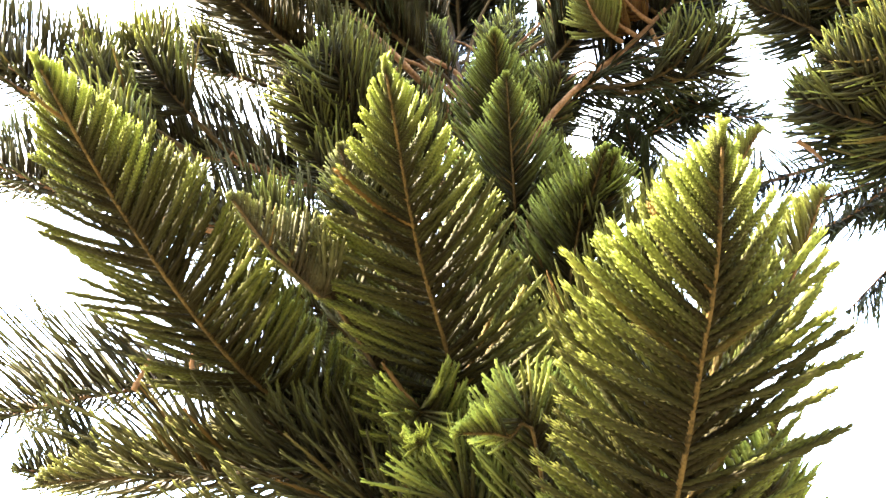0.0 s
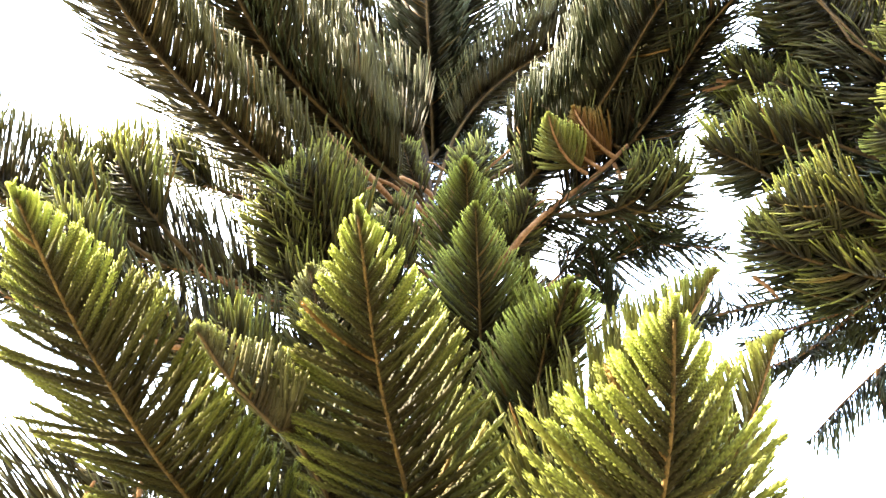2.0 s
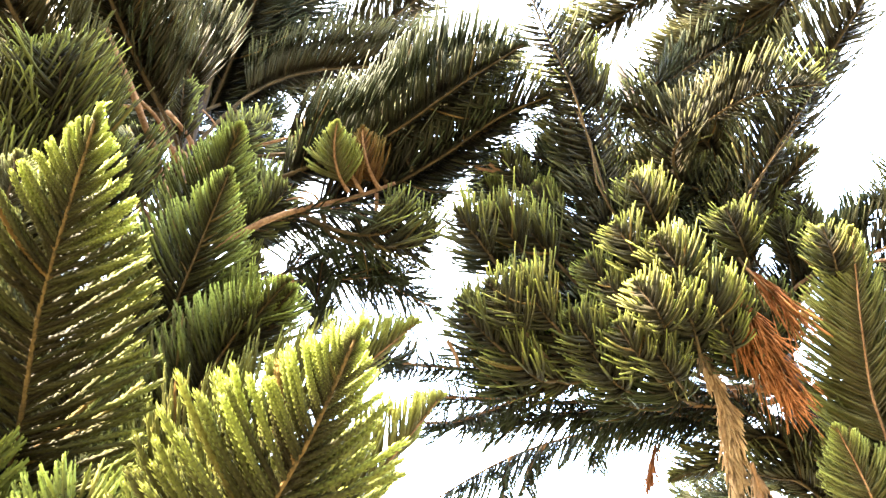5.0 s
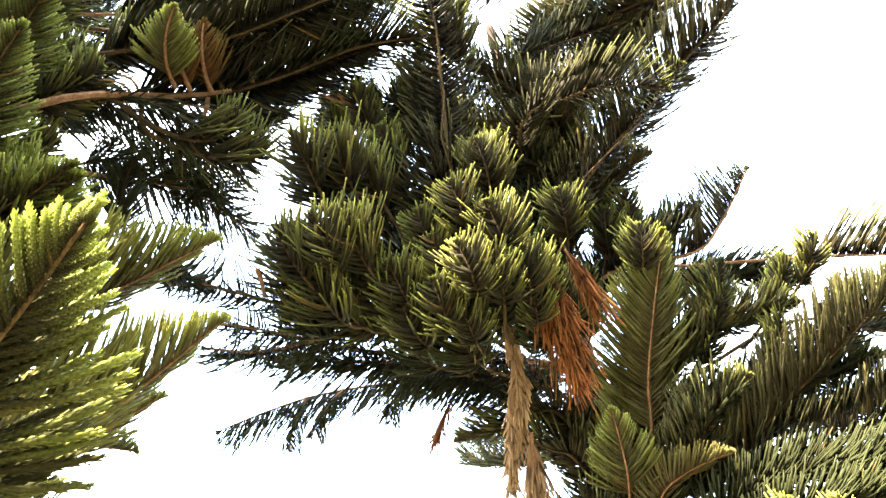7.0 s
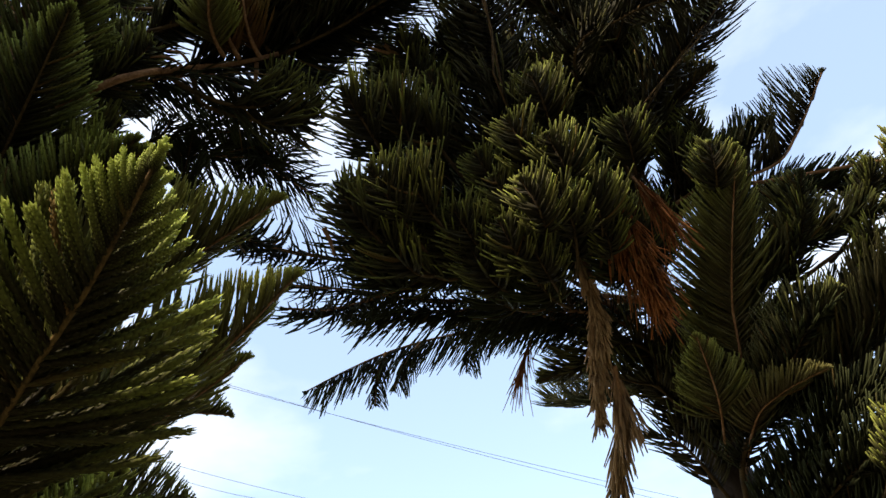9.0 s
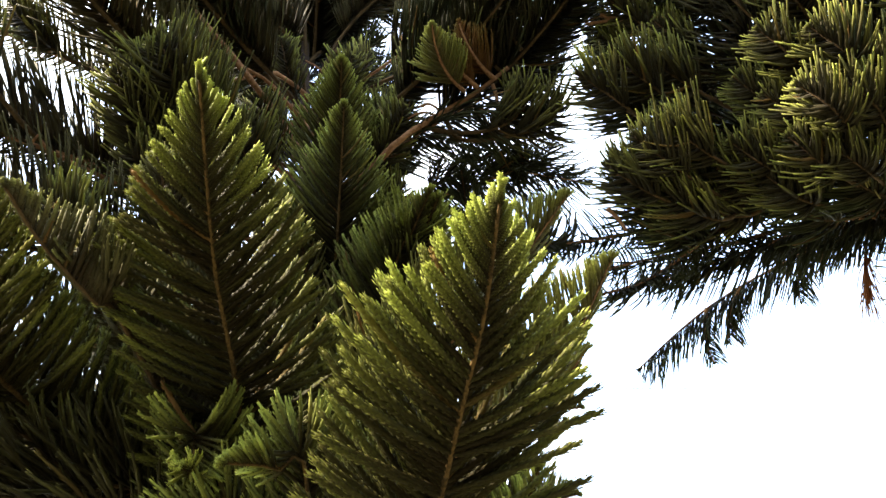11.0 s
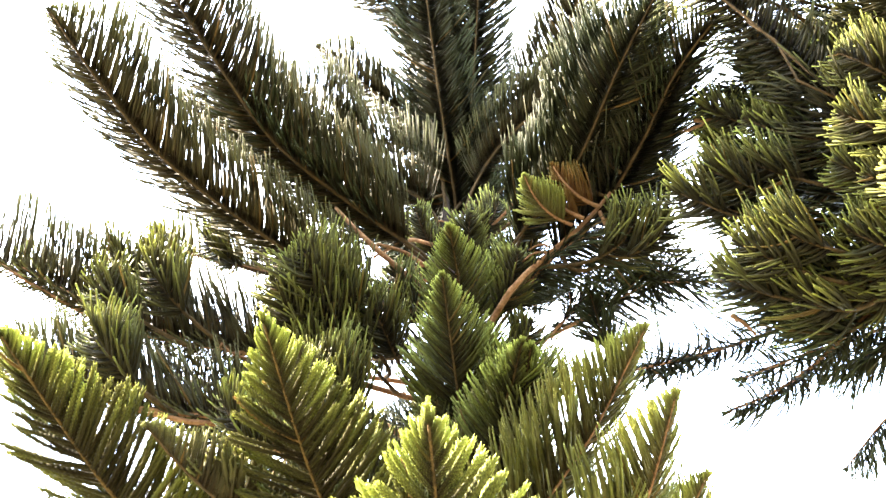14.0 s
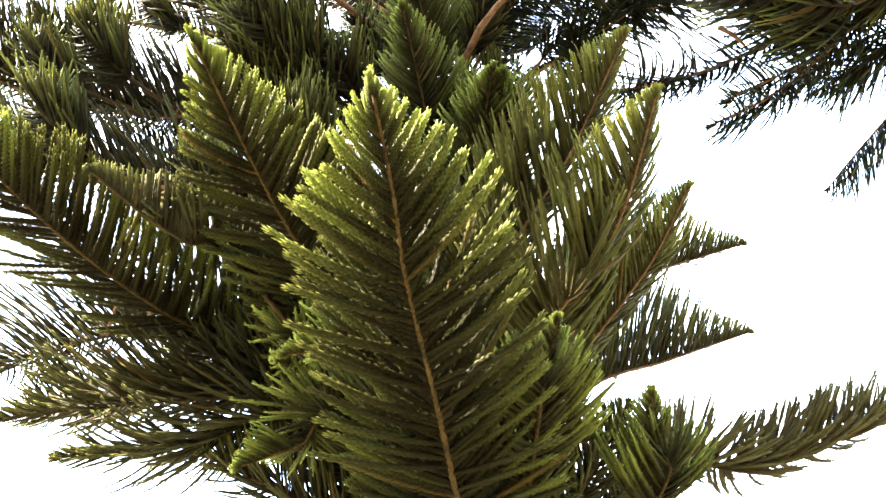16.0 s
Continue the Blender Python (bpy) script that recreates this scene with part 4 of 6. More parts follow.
bare_twig(pine_a, ((0.78, 1.89, 4.23), (0.74, 1.86, 4.23), (0.67, 1.86, 4.2)), 0.007)
spray(pine_a, 'frond', ((0.2, 2.45, 4.3), (0.64, 1.93, 4.42), (0.95, 1.65, 4.52), (1.21, 1.22, 4.65), (1.42, 0.94, 4.78)), length=0.36, bare=0.35, spread=35, style='shaded')
spray(pine_a, 'deepspray', ((1.18, 1.68, 4.47), (1.06, 1.61, 4.62), (0.93, 1.59, 4.8)), length=0.22, style='deep')
spray(pine_a, 'deepspray', ((1.09, 1.78, 4.44), (0.94, 1.74, 4.58), (0.78, 1.76, 4.86)), length=0.2, style='deep')
spray(pine_a, 'deepspray', ((1.04, 1.77, 4.35), (0.94, 1.69, 4.37), (0.85, 1.57, 4.48)), length=0.17, style='rusty')
spray(pine_a, 'deepspray', ((0.96, 1.8, 4.31), (0.86, 1.73, 4.34), (0.78, 1.65, 4.4)), length=0.14, style='rusty')
spray(pine_a, 'spray', ((0.9, 1.82, 4.3), (0.77, 1.69, 4.3), (0.7, 1.52, 4.36)), length=0.13, style='olive', cover=0.85)
spray(pine_a, 'tuft', ((0.32, 2.31, 4.33), (0.51, 2.24, 4.52), (0.61, 2.17, 4.67)), length=0.153, cover=0.695)
spray(pine_a, 'tuft', ((0.36, 2.26, 4.34), (0.66, 2.18, 4.53), (0.77, 2.12, 4.68)), length=0.153, cover=0.588)
spray(pine_a, 'tuft', ((0.32, 2.31, 4.33), (0.6, 2.25, 4.36), (0.71, 2.2, 4.51)), length=0.126, cover=0.691)
spray(pine_a, 'hang', ((0.2, 2.45, 4.1), (0.83, 1.93, 4.24), (1.09, 1.92, 4.28), (1.36, 1.95, 4.27)), length=0.2, bare=0.45)
spray(pine_a, 'hang', ((0.2, 2.45, 3.9), (0.69, 2.11, 4.26), (1.02, 2.09, 4.31), (1.24, 2.09, 4.35)), length=0.14, bare=0.4)
spray(pine_a, 'fine', ((0.2, 2.45, 3.6), (1.07, 2.37, 4.45), (1.36, 2.34, 4.35), (1.67, 2.29, 4.23)), length=0.2, bare=0.45)
spray(pine_a, 'fine', ((0.2, 2.45, 3.9), (1.24, 2.38, 4.37), (1.35, 2.24, 4.31), (1.21, 2.23, 4.38), (1.07, 2.3, 4.38)), length=0.2, bare=0.5)
spray(pine_a, 'deepspray', ((0.2, 2.45, 3.5), (0.95, 2.41, 3.88), (0.97, 2.33, 4.03), (0.96, 2.25, 4.26)), length=0.16, cover=0.35, lift=10, spread=20, style='shaded', angle=48)
bare_twig(pine_a, ((1.05, 1.82, 4.37), (1.08, 1.88, 4.25), (1.12, 1.96, 4.17)))
bare_twig(pine_a, ((-0.53, 2.01, 3.76), (-0.78, 1.88, 3.81), (-0.8, 1.83, 3.84), (-0.83, 1.85, 3.81)))
bare_twig(pine_a, ((0.2, 2.45, 4.45), (0.14, 2.26, 4.35), (0.03, 2.03, 4.34), (-0.09, 1.88, 4.39), (-0.2, 1.8, 4.5), (-0.33, 1.76, 4.7)), 0.022)
bare_twig(pine_a, ((0.2, 2.45, 4.75), (0.17, 2.3, 4.64), (0.08, 2.14, 4.57), (-0.01, 2.01, 4.55), (-0.13, 1.93, 4.54)), 0.018)
bare_twig(pine_a, ((0.2, 2.45, 5), (0.19, 2.34, 4.92), (0.09, 2.17, 4.8), (0, 2.09, 4.74), (-0.19, 2.08, 4.62)), 0.017)
bare_twig(pine_a, ((0.2, 2.45, 4.9), (0.16, 2.33, 4.8), (0.01, 2.19, 4.6), (-0.1, 2.15, 4.5)), 0.012)
bare_twig(pine_a, ((0.2, 2.45, 4.72), (0.14, 2.32, 4.62), (-0.03, 2.15, 4.44), (-0.15, 2.11, 4.34)), 0.013)
bare_twig(pine_a, ((0.2, 2.45, 4.5), (0.13, 2.3, 4.45), (0.05, 2.2, 4.26), (-0.03, 2.18, 4.15)), 0.012)
bare_twig(pine_a, ((0.2, 2.45, 4.65), (0.26, 2.19, 4.96), (0.18, 2.15, 4.97)))
bare_twig(pine_a, ((-0.87, 1.96, 2.88), (-0.87, 1.94, 2.91), (-0.86, 1.93, 2.94)))
bare_twig(pine_a, ((-1.08, 2, 2.86), (-1.05, 1.98, 2.92), (-1.03, 1.96, 2.95)))

pine_b = pine((3.86, 1.74, 0.0), 8.2, 0.17, 0.04, "tall old conifer with dense dark tufts and dead hanging fronds")
spray(pine_b, 'tuft', ((2.01, 1.59, 4.74), (2.03, 1.64, 4.55), (1.76, 1.68, 4.51), (1.64, 1.67, 4.66)), length=0.145, cover=0.404)
spray(pine_b, 'tuft', ((1.95, 1.47, 4.08), (2.08, 1.61, 4.17), (1.92, 1.75, 4.41), (1.8, 1.75, 4.56)), length=0.132, cover=0.372)
spray(pine_b, 'tuft', ((2.06, 1.41, 4.03), (2.16, 1.53, 4.05), (1.96, 1.63, 4.22), (1.84, 1.62, 4.37)), length=0.132, cover=0.429)
spray(pine_b, 'tuft', ((1.92, 1.49, 4.09), (2.04, 1.63, 4.11), (1.85, 1.78, 4.28), (1.73, 1.79, 4.43)), length=0.132, cover=0.403)
spray(pine_b, 'frond', ((3.86, 1.74, 5.2), (3.25, 1.24, 4.62), (3.17, 0.74, 4.85), (3.09, 0.33, 5), (3.08, -0.06, 5.15), (3.06, -0.25, 5.28)), length=0.31, spread=35)
spray(pine_b, 'frond', ((3.86, 1.74, 5.4), (2.92, 1.37, 5.13), (2.97, 0.95, 5.23), (3.06, 0.55, 5.37), (3.12, 0.22, 5.49)), length=0.2, bare=0.3)
spray(pine_b, 'frond', ((3.86, 1.74, 5), (3.15, 1.33, 4.96), (3.08, 1.04, 5.12), (3.06, 0.72, 5.35), (3.03, 0.32, 5.55)), length=0.23, bare=0.2, spread=40)
spray(pine_b, 'frond', ((3.86, 1.74, 4.6), (3.16, 1.37, 4.5), (3.11, 1.05, 4.54), (3.14, 0.62, 4.63)), length=0.23, spread=40)
spray(pine_b, 'frond', ((3.86, 1.74, 4.9), (2.58, 1.67, 4.43), (2.23, 1.49, 4.52), (1.93, 1.27, 4.69), (1.76, 1.13, 4.83)), length=0.17, spread=60, bare=0.2)
spray(pine_b, 'limb', ((3.86, 1.74, 4.4), (3.36, 1.03, 4.11), (3.49, 0.75, 4.04), (3.78, 0.22, 3.92), (3.9, -0.03, 3.83), (3.99, -0.27, 3.75)), length=0.26, bare=0.78, lift=60)
spray(pine_b, 'limb', ((3.86, 1.74, 4.4), (3.3, 1.14, 4.13), (3.5, 0.72, 4.12), (3.53, 0.53, 4.22), (3.47, 0.25, 4.42)), length=0.24, bare=0.45)
spray(pine_b, 'frond', ((3.86, 1.74, 4.3), (3.36, 1.15, 4.22), (3.42, 0.86, 4.26), (3.5, 0.61, 4.39)), length=0.16, bare=0.3, style='shaded')
spray(pine_b, 'spray', ((3.86, 1.74, 3.2), (3.43, 1.3, 3.14), (3.25, 1.12, 3.39), (3.1, 0.92, 3.63), (3.03, 0.8, 3.78), (2.95, 0.68, 3.92)), length=0.27, cover=0.85, gap=0.0065, style='olive')
spray(pine_b, 'deepspray', ((3.86, 1.74, 3.2), (3.51, 1.34, 3.17), (3.33, 1.15, 3.43), (3.2, 0.96, 3.7), (3.1, 0.73, 3.97)), length=0.2, spread=30, style='shaded')
spray(pine_b, 'spray', ((3.86, 1.74, 2.9), (3.29, 1.4, 2.95), (3.16, 1.32, 3.06), (3.02, 1.25, 3.21)), length=0.17, cover=0.45, style='olive')
spray(pine_b, 'spray', ((3.86, 1.74, 3.1), (3.74, 1.06, 3.02), (3.75, 0.75, 3.19), (3.75, 0.47, 3.31), (3.74, 0.07, 3.49), (3.73, -0.17, 3.61)), length=0.27, cover=0.8, style='deep', gap=0.007, lift=30)
spray(pine_b, 'deepspray', ((3.86, 1.74, 3.1), (3.83, 1.09, 3.05), (3.84, 0.48, 3.35), (3.83, 0.08, 3.54), (3.83, -0.17, 3.65)), length=0.2, spread=70, style='shaded')
spray(pine_b, 'frond', ((3.86, 1.74, 3.6), (3.57, 0.96, 3.66), (3.64, 0.65, 3.66), (3.68, 0.38, 3.66)), length=0.17, spread=40, bare=0.2)
spray(pine_b, 'limb', ((3.86, 1.74, 3.5), (3.96, 0.58, 3.74), (4.2, 0.15, 3.58), (4.31, -0.06, 3.47), (4.34, -0.31, 3.49)), length=0.24, bare=0.62, lift=55)
spray(pine_b, 'limb', ((3.86, 1.74, 2.6), (3.54, 1.43, 2.87), (3.78, 0.92, 3.01), (3.9, 0.6, 3.02), (3.97, 0.31, 3.07), (4, -0.06, 3.18), (4, -0.41, 3.25)), length=0.22, cover=0.85, bark=False, style='deep', spread=40)
spray(pine_b, 'limb', ((3.86, 1.74, 2.6), (3.54, 1.43, 2.87), (3.78, 0.92, 3.01), (3.9, 0.6, 3.02), (3.97, 0.31, 3.07), (4, -0.06, 3.18), (4, -0.41, 3.25)), length=0.16, cover=0.85, bark=False, style='shaded', lift=-40, gap=0.012)
spray(pine_b, 'limb', ((3.86, 1.74, 2.3), (3.73, 0.87, 2.53), (3.84, 0.47, 2.6), (3.91, 0.22, 2.64), (3.96, -0.12, 2.65)), length=0.2, cover=0.7, bark=False, style='deep', spread=45, gap=0.006)
spray(pine_b, 'frond', ((3.86, 1.74, 3), (3.48, 1.17, 3.01), (3.43, 0.95, 3.16), (3.48, 0.71, 3.3)), length=0.2, spread=35, bare=0.1)
spray(pine_b, 'frond', ((3.86, 1.74, 3.1), (3.48, 1.22, 3.45), (3.52, 0.86, 3.59), (3.42, 0.58, 3.93)), length=0.2, spread=35, bare=0.15)
spray(pine_b, 'spray', ((3.86, 1.74, 2.7), (3.46, 1.35, 2.89), (3.4, 1.15, 2.95), (3.37, 0.89, 2.95)), length=0.13, cover=0.5, style='dryish')
spray(pine_b, 'frond', ((3.86, 1.74, 3.4), (3.93, 0.94, 3.44), (4.06, 0.62, 3.43), (4.16, 0.2, 3.43)), length=0.2, spread=50, bare=0.2, style='shaded')
spray(pine_b, 'frond', ((3.86, 1.74, 3.1), (4.12, 0.9, 3.28), (4.25, 0.51, 3.27), (4.33, 0.15, 3.3)), length=0.2, spread=50, bare=0.2, style='shaded')
spray(pine_b, 'frond', ((3.86, 1.74, 3.8), (3.66, 0.96, 4.07), (3.76, 0.65, 4.04), (3.92, 0.31, 3.87)), length=0.16, spread=50, bare=0.3, style='shaded')
spray(pine_b, 'tuft', ((3.77, 1.1, 2.47), (3.42, 0.86, 2.53), (3.37, 0.75, 2.68)), length=0.079, cover=0.438)
spray(pine_b, 'tuft', ((3.74, 0.94, 2.51), (3.51, 0.69, 2.5), (3.47, 0.58, 2.65)), length=0.079, cover=0.504)
spray(pine_b, 'tuft', ((3.77, 1.1, 2.47), (3.66, 1.09, 2.35), (3.43, 0.81, 2.39), (3.38, 0.7, 2.54)), length=0.079, cover=0.377)
spray(pine_b, 'tuft', ((3.74, 0.94, 2.51), (3.6, 0.62, 2.38), (3.58, 0.51, 2.53)), length=0.079, cover=0.476)
spray(pine_b, 'tuft', ((3.79, 0.65, 2.57), (3.77, 0.32, 2.56), (3.76, 0.2, 2.71)), length=0.099, cover=0.514)
spray(pine_b, 'tuft', ((3.85, 0.45, 2.6), (3.85, 0.13, 2.63), (3.85, 0.01, 2.78)), length=0.099, cover=0.527)
spray(pine_b, 'tuft', ((3.86, 0.4, 2.61), (3.87, 0.12, 2.87), (3.87, 0, 3.02)), length=0.099, cover=0.47)
spray(pine_b, 'tuft', ((3.76, 0.76, 2.55), (3.7, 0.41, 2.44), (3.69, 0.29, 2.59)), length=0.099, cover=0.477)
spray(pine_b, 'tuft', ((3.91, 1.11, 3.63), (3.77, 1.08, 3.58), (3.53, 0.77, 3.67), (3.49, 0.65, 3.82)), length=0.099, cover=0.359)
spray(pine_b, 'tuft', ((3.9, 1.21, 3.61), (3.79, 1.19, 3.51), (3.58, 0.89, 3.56), (3.54, 0.77, 3.71)), length=0.099, cover=0.375)
spray(pine_b, 'tuft', ((3.96, 0.58, 3.74), (3.82, 0.56, 3.68), (3.63, 0.26, 3.77), (3.61, 0.14, 3.92)), length=0.099, cover=0.375)
spray(pine_b, 'tuft', ((3.94, 0.79, 3.7), (3.68, 0.44, 3.77), (3.66, 0.32, 3.92)), length=0.099, cover=0.426)
spray(pine_b, 'tuft', ((3.92, 1, 3.65), (3.82, 0.95, 3.49), (3.67, 0.6, 3.47), (3.65, 0.48, 3.62)), length=0.106, cover=0.35)
spray(pine_b, 'tuft', ((3.92, 1, 3.65), (3.76, 1.01, 3.61), (3.51, 0.74, 3.72), (3.47, 0.63, 3.87)), length=0.106, cover=0.361)
spray(pine_b, 'tuft', ((3.98, 0.54, 3.73), (3.89, 0.54, 3.55), (3.77, 0.24, 3.53), (3.76, 0.12, 3.68)), length=0.106, cover=0.382)
# copies of the fronds above, darkened to stand for the shade among them
spray(pine_b, 'frond', ((3.86, 1.74, 4.3), (3.36, 1.15, 4.22), (3.42, 0.86, 4.26), (3.5, 0.61, 4.39)), length=0.096, bare=0.3, style='shaded', lift=8, spread=60, gap=0.008)
spray(pine_b, 'frond', ((3.86, 1.74, 3.6), (3.57, 0.96, 3.66), (3.64, 0.65, 3.66), (3.68, 0.38, 3.66)), length=0.102, spread=60, bare=0.2, lift=8, gap=0.008, style='shaded')
spray(pine_b, 'frond', ((3.86, 1.74, 3), (3.48, 1.17, 3.01), (3.43, 0.95, 3.16), (3.48, 0.71, 3.3)), length=0.12, spread=60, bare=0.1, lift=8, gap=0.008, style='shaded')
spray(pine_b, 'frond', ((3.86, 1.74, 3.1), (3.48, 1.22, 3.45), (3.52, 0.86, 3.59), (3.42, 0.58, 3.93)), length=0.12, spread=60, bare=0.15, lift=8, gap=0.008, style='shaded')
spray(pine_b, 'frond', ((3.86, 1.74, 3.4), (3.93, 0.94, 3.44), (4.06, 0.62, 3.43), (4.16, 0.2, 3.43)), length=0.12, spread=60, bare=0.2, style='shaded', lift=8, gap=0.008)
spray(pine_b, 'frond', ((3.86, 1.74, 3.1), (4.12, 0.9, 3.28), (4.25, 0.51, 3.27), (4.33, 0.15, 3.3)), length=0.12, spread=60, bare=0.2, style='shaded', lift=8, gap=0.008)
spray(pine_b, 'frond', ((3.86, 1.74, 3.8), (3.66, 0.96, 4.07), (3.76, 0.65, 4.04), (3.92, 0.31, 3.87)), length=0.096, spread=60, bare=0.3, style='shaded', lift=8, gap=0.008)
spray(pine_b, 'frond', ((3.86, 1.74, 2.5), (3.59, 1.11, 2.76), (3.66, 0.79, 2.84), (3.77, 0.55, 2.82), (3.85, 0.28, 2.81)), length=0.17, spread=40, bare=0.1, style='shaded')
spray(pine_b, 'frond', ((3.86, 1.74, 2.5), (3.59, 1.11, 2.76), (3.66, 0.79, 2.84), (3.77, 0.55, 2.82), (3.85, 0.28, 2.81)), length=0.16000000000000003, spread=80, bare=0.05, style='shaded', gap=0.008)
spray(pine_b, 'frond', ((3.86, 1.74, 2.4), (3.57, 0.97, 2.61), (3.64, 0.65, 2.66), (3.74, 0.38, 2.65)), length=0.17, spread=40, bare=0.1, style='shaded')
spray(pine_b, 'frond', ((3.86, 1.74, 2.4), (3.57, 0.97, 2.61), (3.64, 0.65, 2.66), (3.74, 0.38, 2.65)), length=0.16000000000000003, spread=80, bare=0.05, style='shaded', gap=0.008)
spray(pine_b, 'frond', ((3.86, 1.74, 2.35), (3.96, 0.79, 2.55), (4.06, 0.36, 2.81), (4.16, -0.03, 2.88), (4.24, -0.25, 2.94)), length=0.17, spread=40, bare=0.1, style='shaded')
spray(pine_b, 'frond', ((3.86, 1.74, 2.35), (3.96, 0.79, 2.55), (4.06, 0.36, 2.81), (4.16, -0.03, 2.88), (4.24, -0.25, 2.94)), length=0.16000000000000003, spread=80, bare=0.05, style='shaded', gap=0.008)
spray(pine_b, 'frond', ((3.86, 1.74, 2.3), (3.75, 0.87, 2.46), (3.81, 0.52, 2.48), (3.9, 0.13, 2.51), (3.95, -0.07, 2.51)), length=0.187, spread=40, bare=0.1, style='shaded')
spray(pine_b, 'frond', ((3.86, 1.74, 2.3), (3.75, 0.87, 2.46), (3.81, 0.52, 2.48), (3.9, 0.13, 2.51), (3.95, -0.07, 2.51)), length=0.17600000000000002, spread=80, bare=0.05, style='shaded', gap=0.008)
spray(pine_b, 'limb', ((3.86, 1.74, 3.5), (3.12, 1.73, 3.63), (2.53, 2.19, 3.74), (2.19, 2.37, 3.72), (1.92, 2.46, 3.66)), length=0.16, bare=0.3, style='shaded', lift=-40, gap=0.013, spread=40)
spray(pine_b, 'limb', ((3.86, 1.74, 3.6), (2.67, 1.75, 3.83), (2.21, 1.88, 3.69), (1.77, 2.01, 3.44), (1.51, 1.97, 3.27), (1.27, 1.92, 3.16)), length=0.14, bare=0.5, style='shaded', lift=-40, gap=0.013, spread=45)
spray(pine_b, 'limb', ((3.86, 1.74, 4), (2.5, 2.1, 3.86), (1.85, 2.2, 3.8), (1.46, 2.25, 3.75), (1.2, 2.05, 3.55), (0.96, 1.82, 3.33)), length=0.15, bare=0.4, style='shaded', lift=-30, gap=0.013, spread=70)
spray(pine_b, 'limb', ((3.86, 1.74, 4), (2.5, 2.2, 3.8), (1.85, 2.3, 3.7), (1.5, 2.3, 3.6)), length=0.17, bare=0.5, style='shaded', lift=-30, gap=0.013, spread=70)
spray(pine_b, 'hang', ((3.86, 1.74, 3.4), (3.21, 2.01, 3.83), (2.82, 2.47, 3.86), (2.56, 2.8, 3.85), (2.37, 3.05, 3.79), (2.17, 3.26, 3.68)), length=0.17, bare=0.3, style='shaded', lift=-72, spread=25, gap=0.013, taper=0.7, droop=0.3)
spray(pine_b, 'hang', ((2.62, 2.68, 3.84), (2.56, 2.81, 3.72), (2.55, 2.9, 3.61)), length=0.1, bare=0.1, style='shaded', taper=0.8)
spray(pine_b, 'hang', ((2.88, 2.39, 3.86), (2.85, 2.52, 3.75), (2.86, 2.59, 3.66)), length=0.1, bare=0.1, style='shaded', taper=0.8)
spray(pine_b, 'hang', ((2.49, 2.86, 3.83), (2.48, 2.97, 3.69), (2.51, 3.03, 3.56)), length=0.09, bare=0.1, style='shaded', taper=0.8)
spray(pine_b, 'hang', ((3.86, 1.74, 3.4), (3.13, 1.89, 3.67), (2.87, 2.16, 3.75), (2.62, 2.4, 3.79)), length=0.15, bare=0.35, style='shaded')
spray(pine_b, 'hang', ((3.86, 1.74, 3.5), (2.8, 1.95, 3.67), (2.38, 2.21, 3.7), (1.92, 2.46, 3.67)), length=0.17, bare=0.2, style='shaded')
spray(pine_b, 'hang', ((3.86, 1.74, 3.4), (3.14, 1.76, 3.77), (2.92, 1.99, 3.85), (2.73, 2.21, 3.86)), length=0.2, bare=0.2, style='shaded')
spray(pine_b, 'frond', ((3.86, 1.74, 3.1), (3.27, 1.67, 3.45), (3.13, 1.92, 3.43), (2.97, 2.16, 3.41)), length=0.2, bare=0.2, style='deep', lift=10)
spray(pine_b, 'frond', ((3.86, 1.74, 2.85), (3.4, 1.69, 3.2), (3.29, 1.79, 3.3), (3.12, 1.95, 3.41)), length=0.18, bare=0.2, style='deep', lift=10)
spray(pine_b, 'frond', ((3.86, 1.74, 2.6), (3.49, 1.73, 2.93), (3.4, 1.83, 3.02), (3.31, 1.94, 3.07)), length=0.17, bare=0.3, style='deep', lift=10, gap=0.012)
spray(pine_b, 'limb', ((3.86, 1.74, 3.9), (2.93, 1.47, 3.72), (2.44, 1.66, 3.64), (2.01, 1.83, 3.6), (1.86, 2.02, 3.56)), length=0.14, bare=0.85)
spray(pine_b, 'hang', ((3.86, 1.74, 4), (2.91, 1.43, 3.76), (2.46, 1.64, 3.72), (2.06, 1.85, 3.71), (1.76, 2.09, 3.73)), length=0.17, bare=0.3, lift=-65, spread=30, gap=0.012, droop=0.25)
bare_twig(pine_b, ((3.86, 1.74, 4.3), (2.7, 1.47, 3.99), (2.24, 1.45, 3.84), (1.97, 1.63, 3.82), (1.61, 1.82, 3.79)), 0.015, "")
spray(pine_b, 'frond', ((3.86, 1.74, 4.3), (2.7, 1.47, 3.99), (2.24, 1.45, 3.84), (1.97, 1.63, 3.82), (1.61, 1.82, 3.79)), length=0.2, style='shaded', spread=85, lift=0, angle=66, gap=0.0095, cover=0.75)
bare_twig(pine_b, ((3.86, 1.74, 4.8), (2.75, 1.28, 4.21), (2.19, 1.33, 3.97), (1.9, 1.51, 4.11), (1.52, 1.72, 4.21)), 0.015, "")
spray(pine_b, 'frond', ((3.86, 1.74, 4.8), (2.75, 1.28, 4.21), (2.19, 1.33, 3.97), (1.9, 1.51, 4.11), (1.52, 1.72, 4.21)), length=0.2, style='shaded', spread=85, lift=0, angle=66, gap=0.0095, cover=0.75)
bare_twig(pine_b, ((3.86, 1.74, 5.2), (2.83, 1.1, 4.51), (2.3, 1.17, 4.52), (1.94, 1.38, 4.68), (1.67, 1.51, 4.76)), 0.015, "")
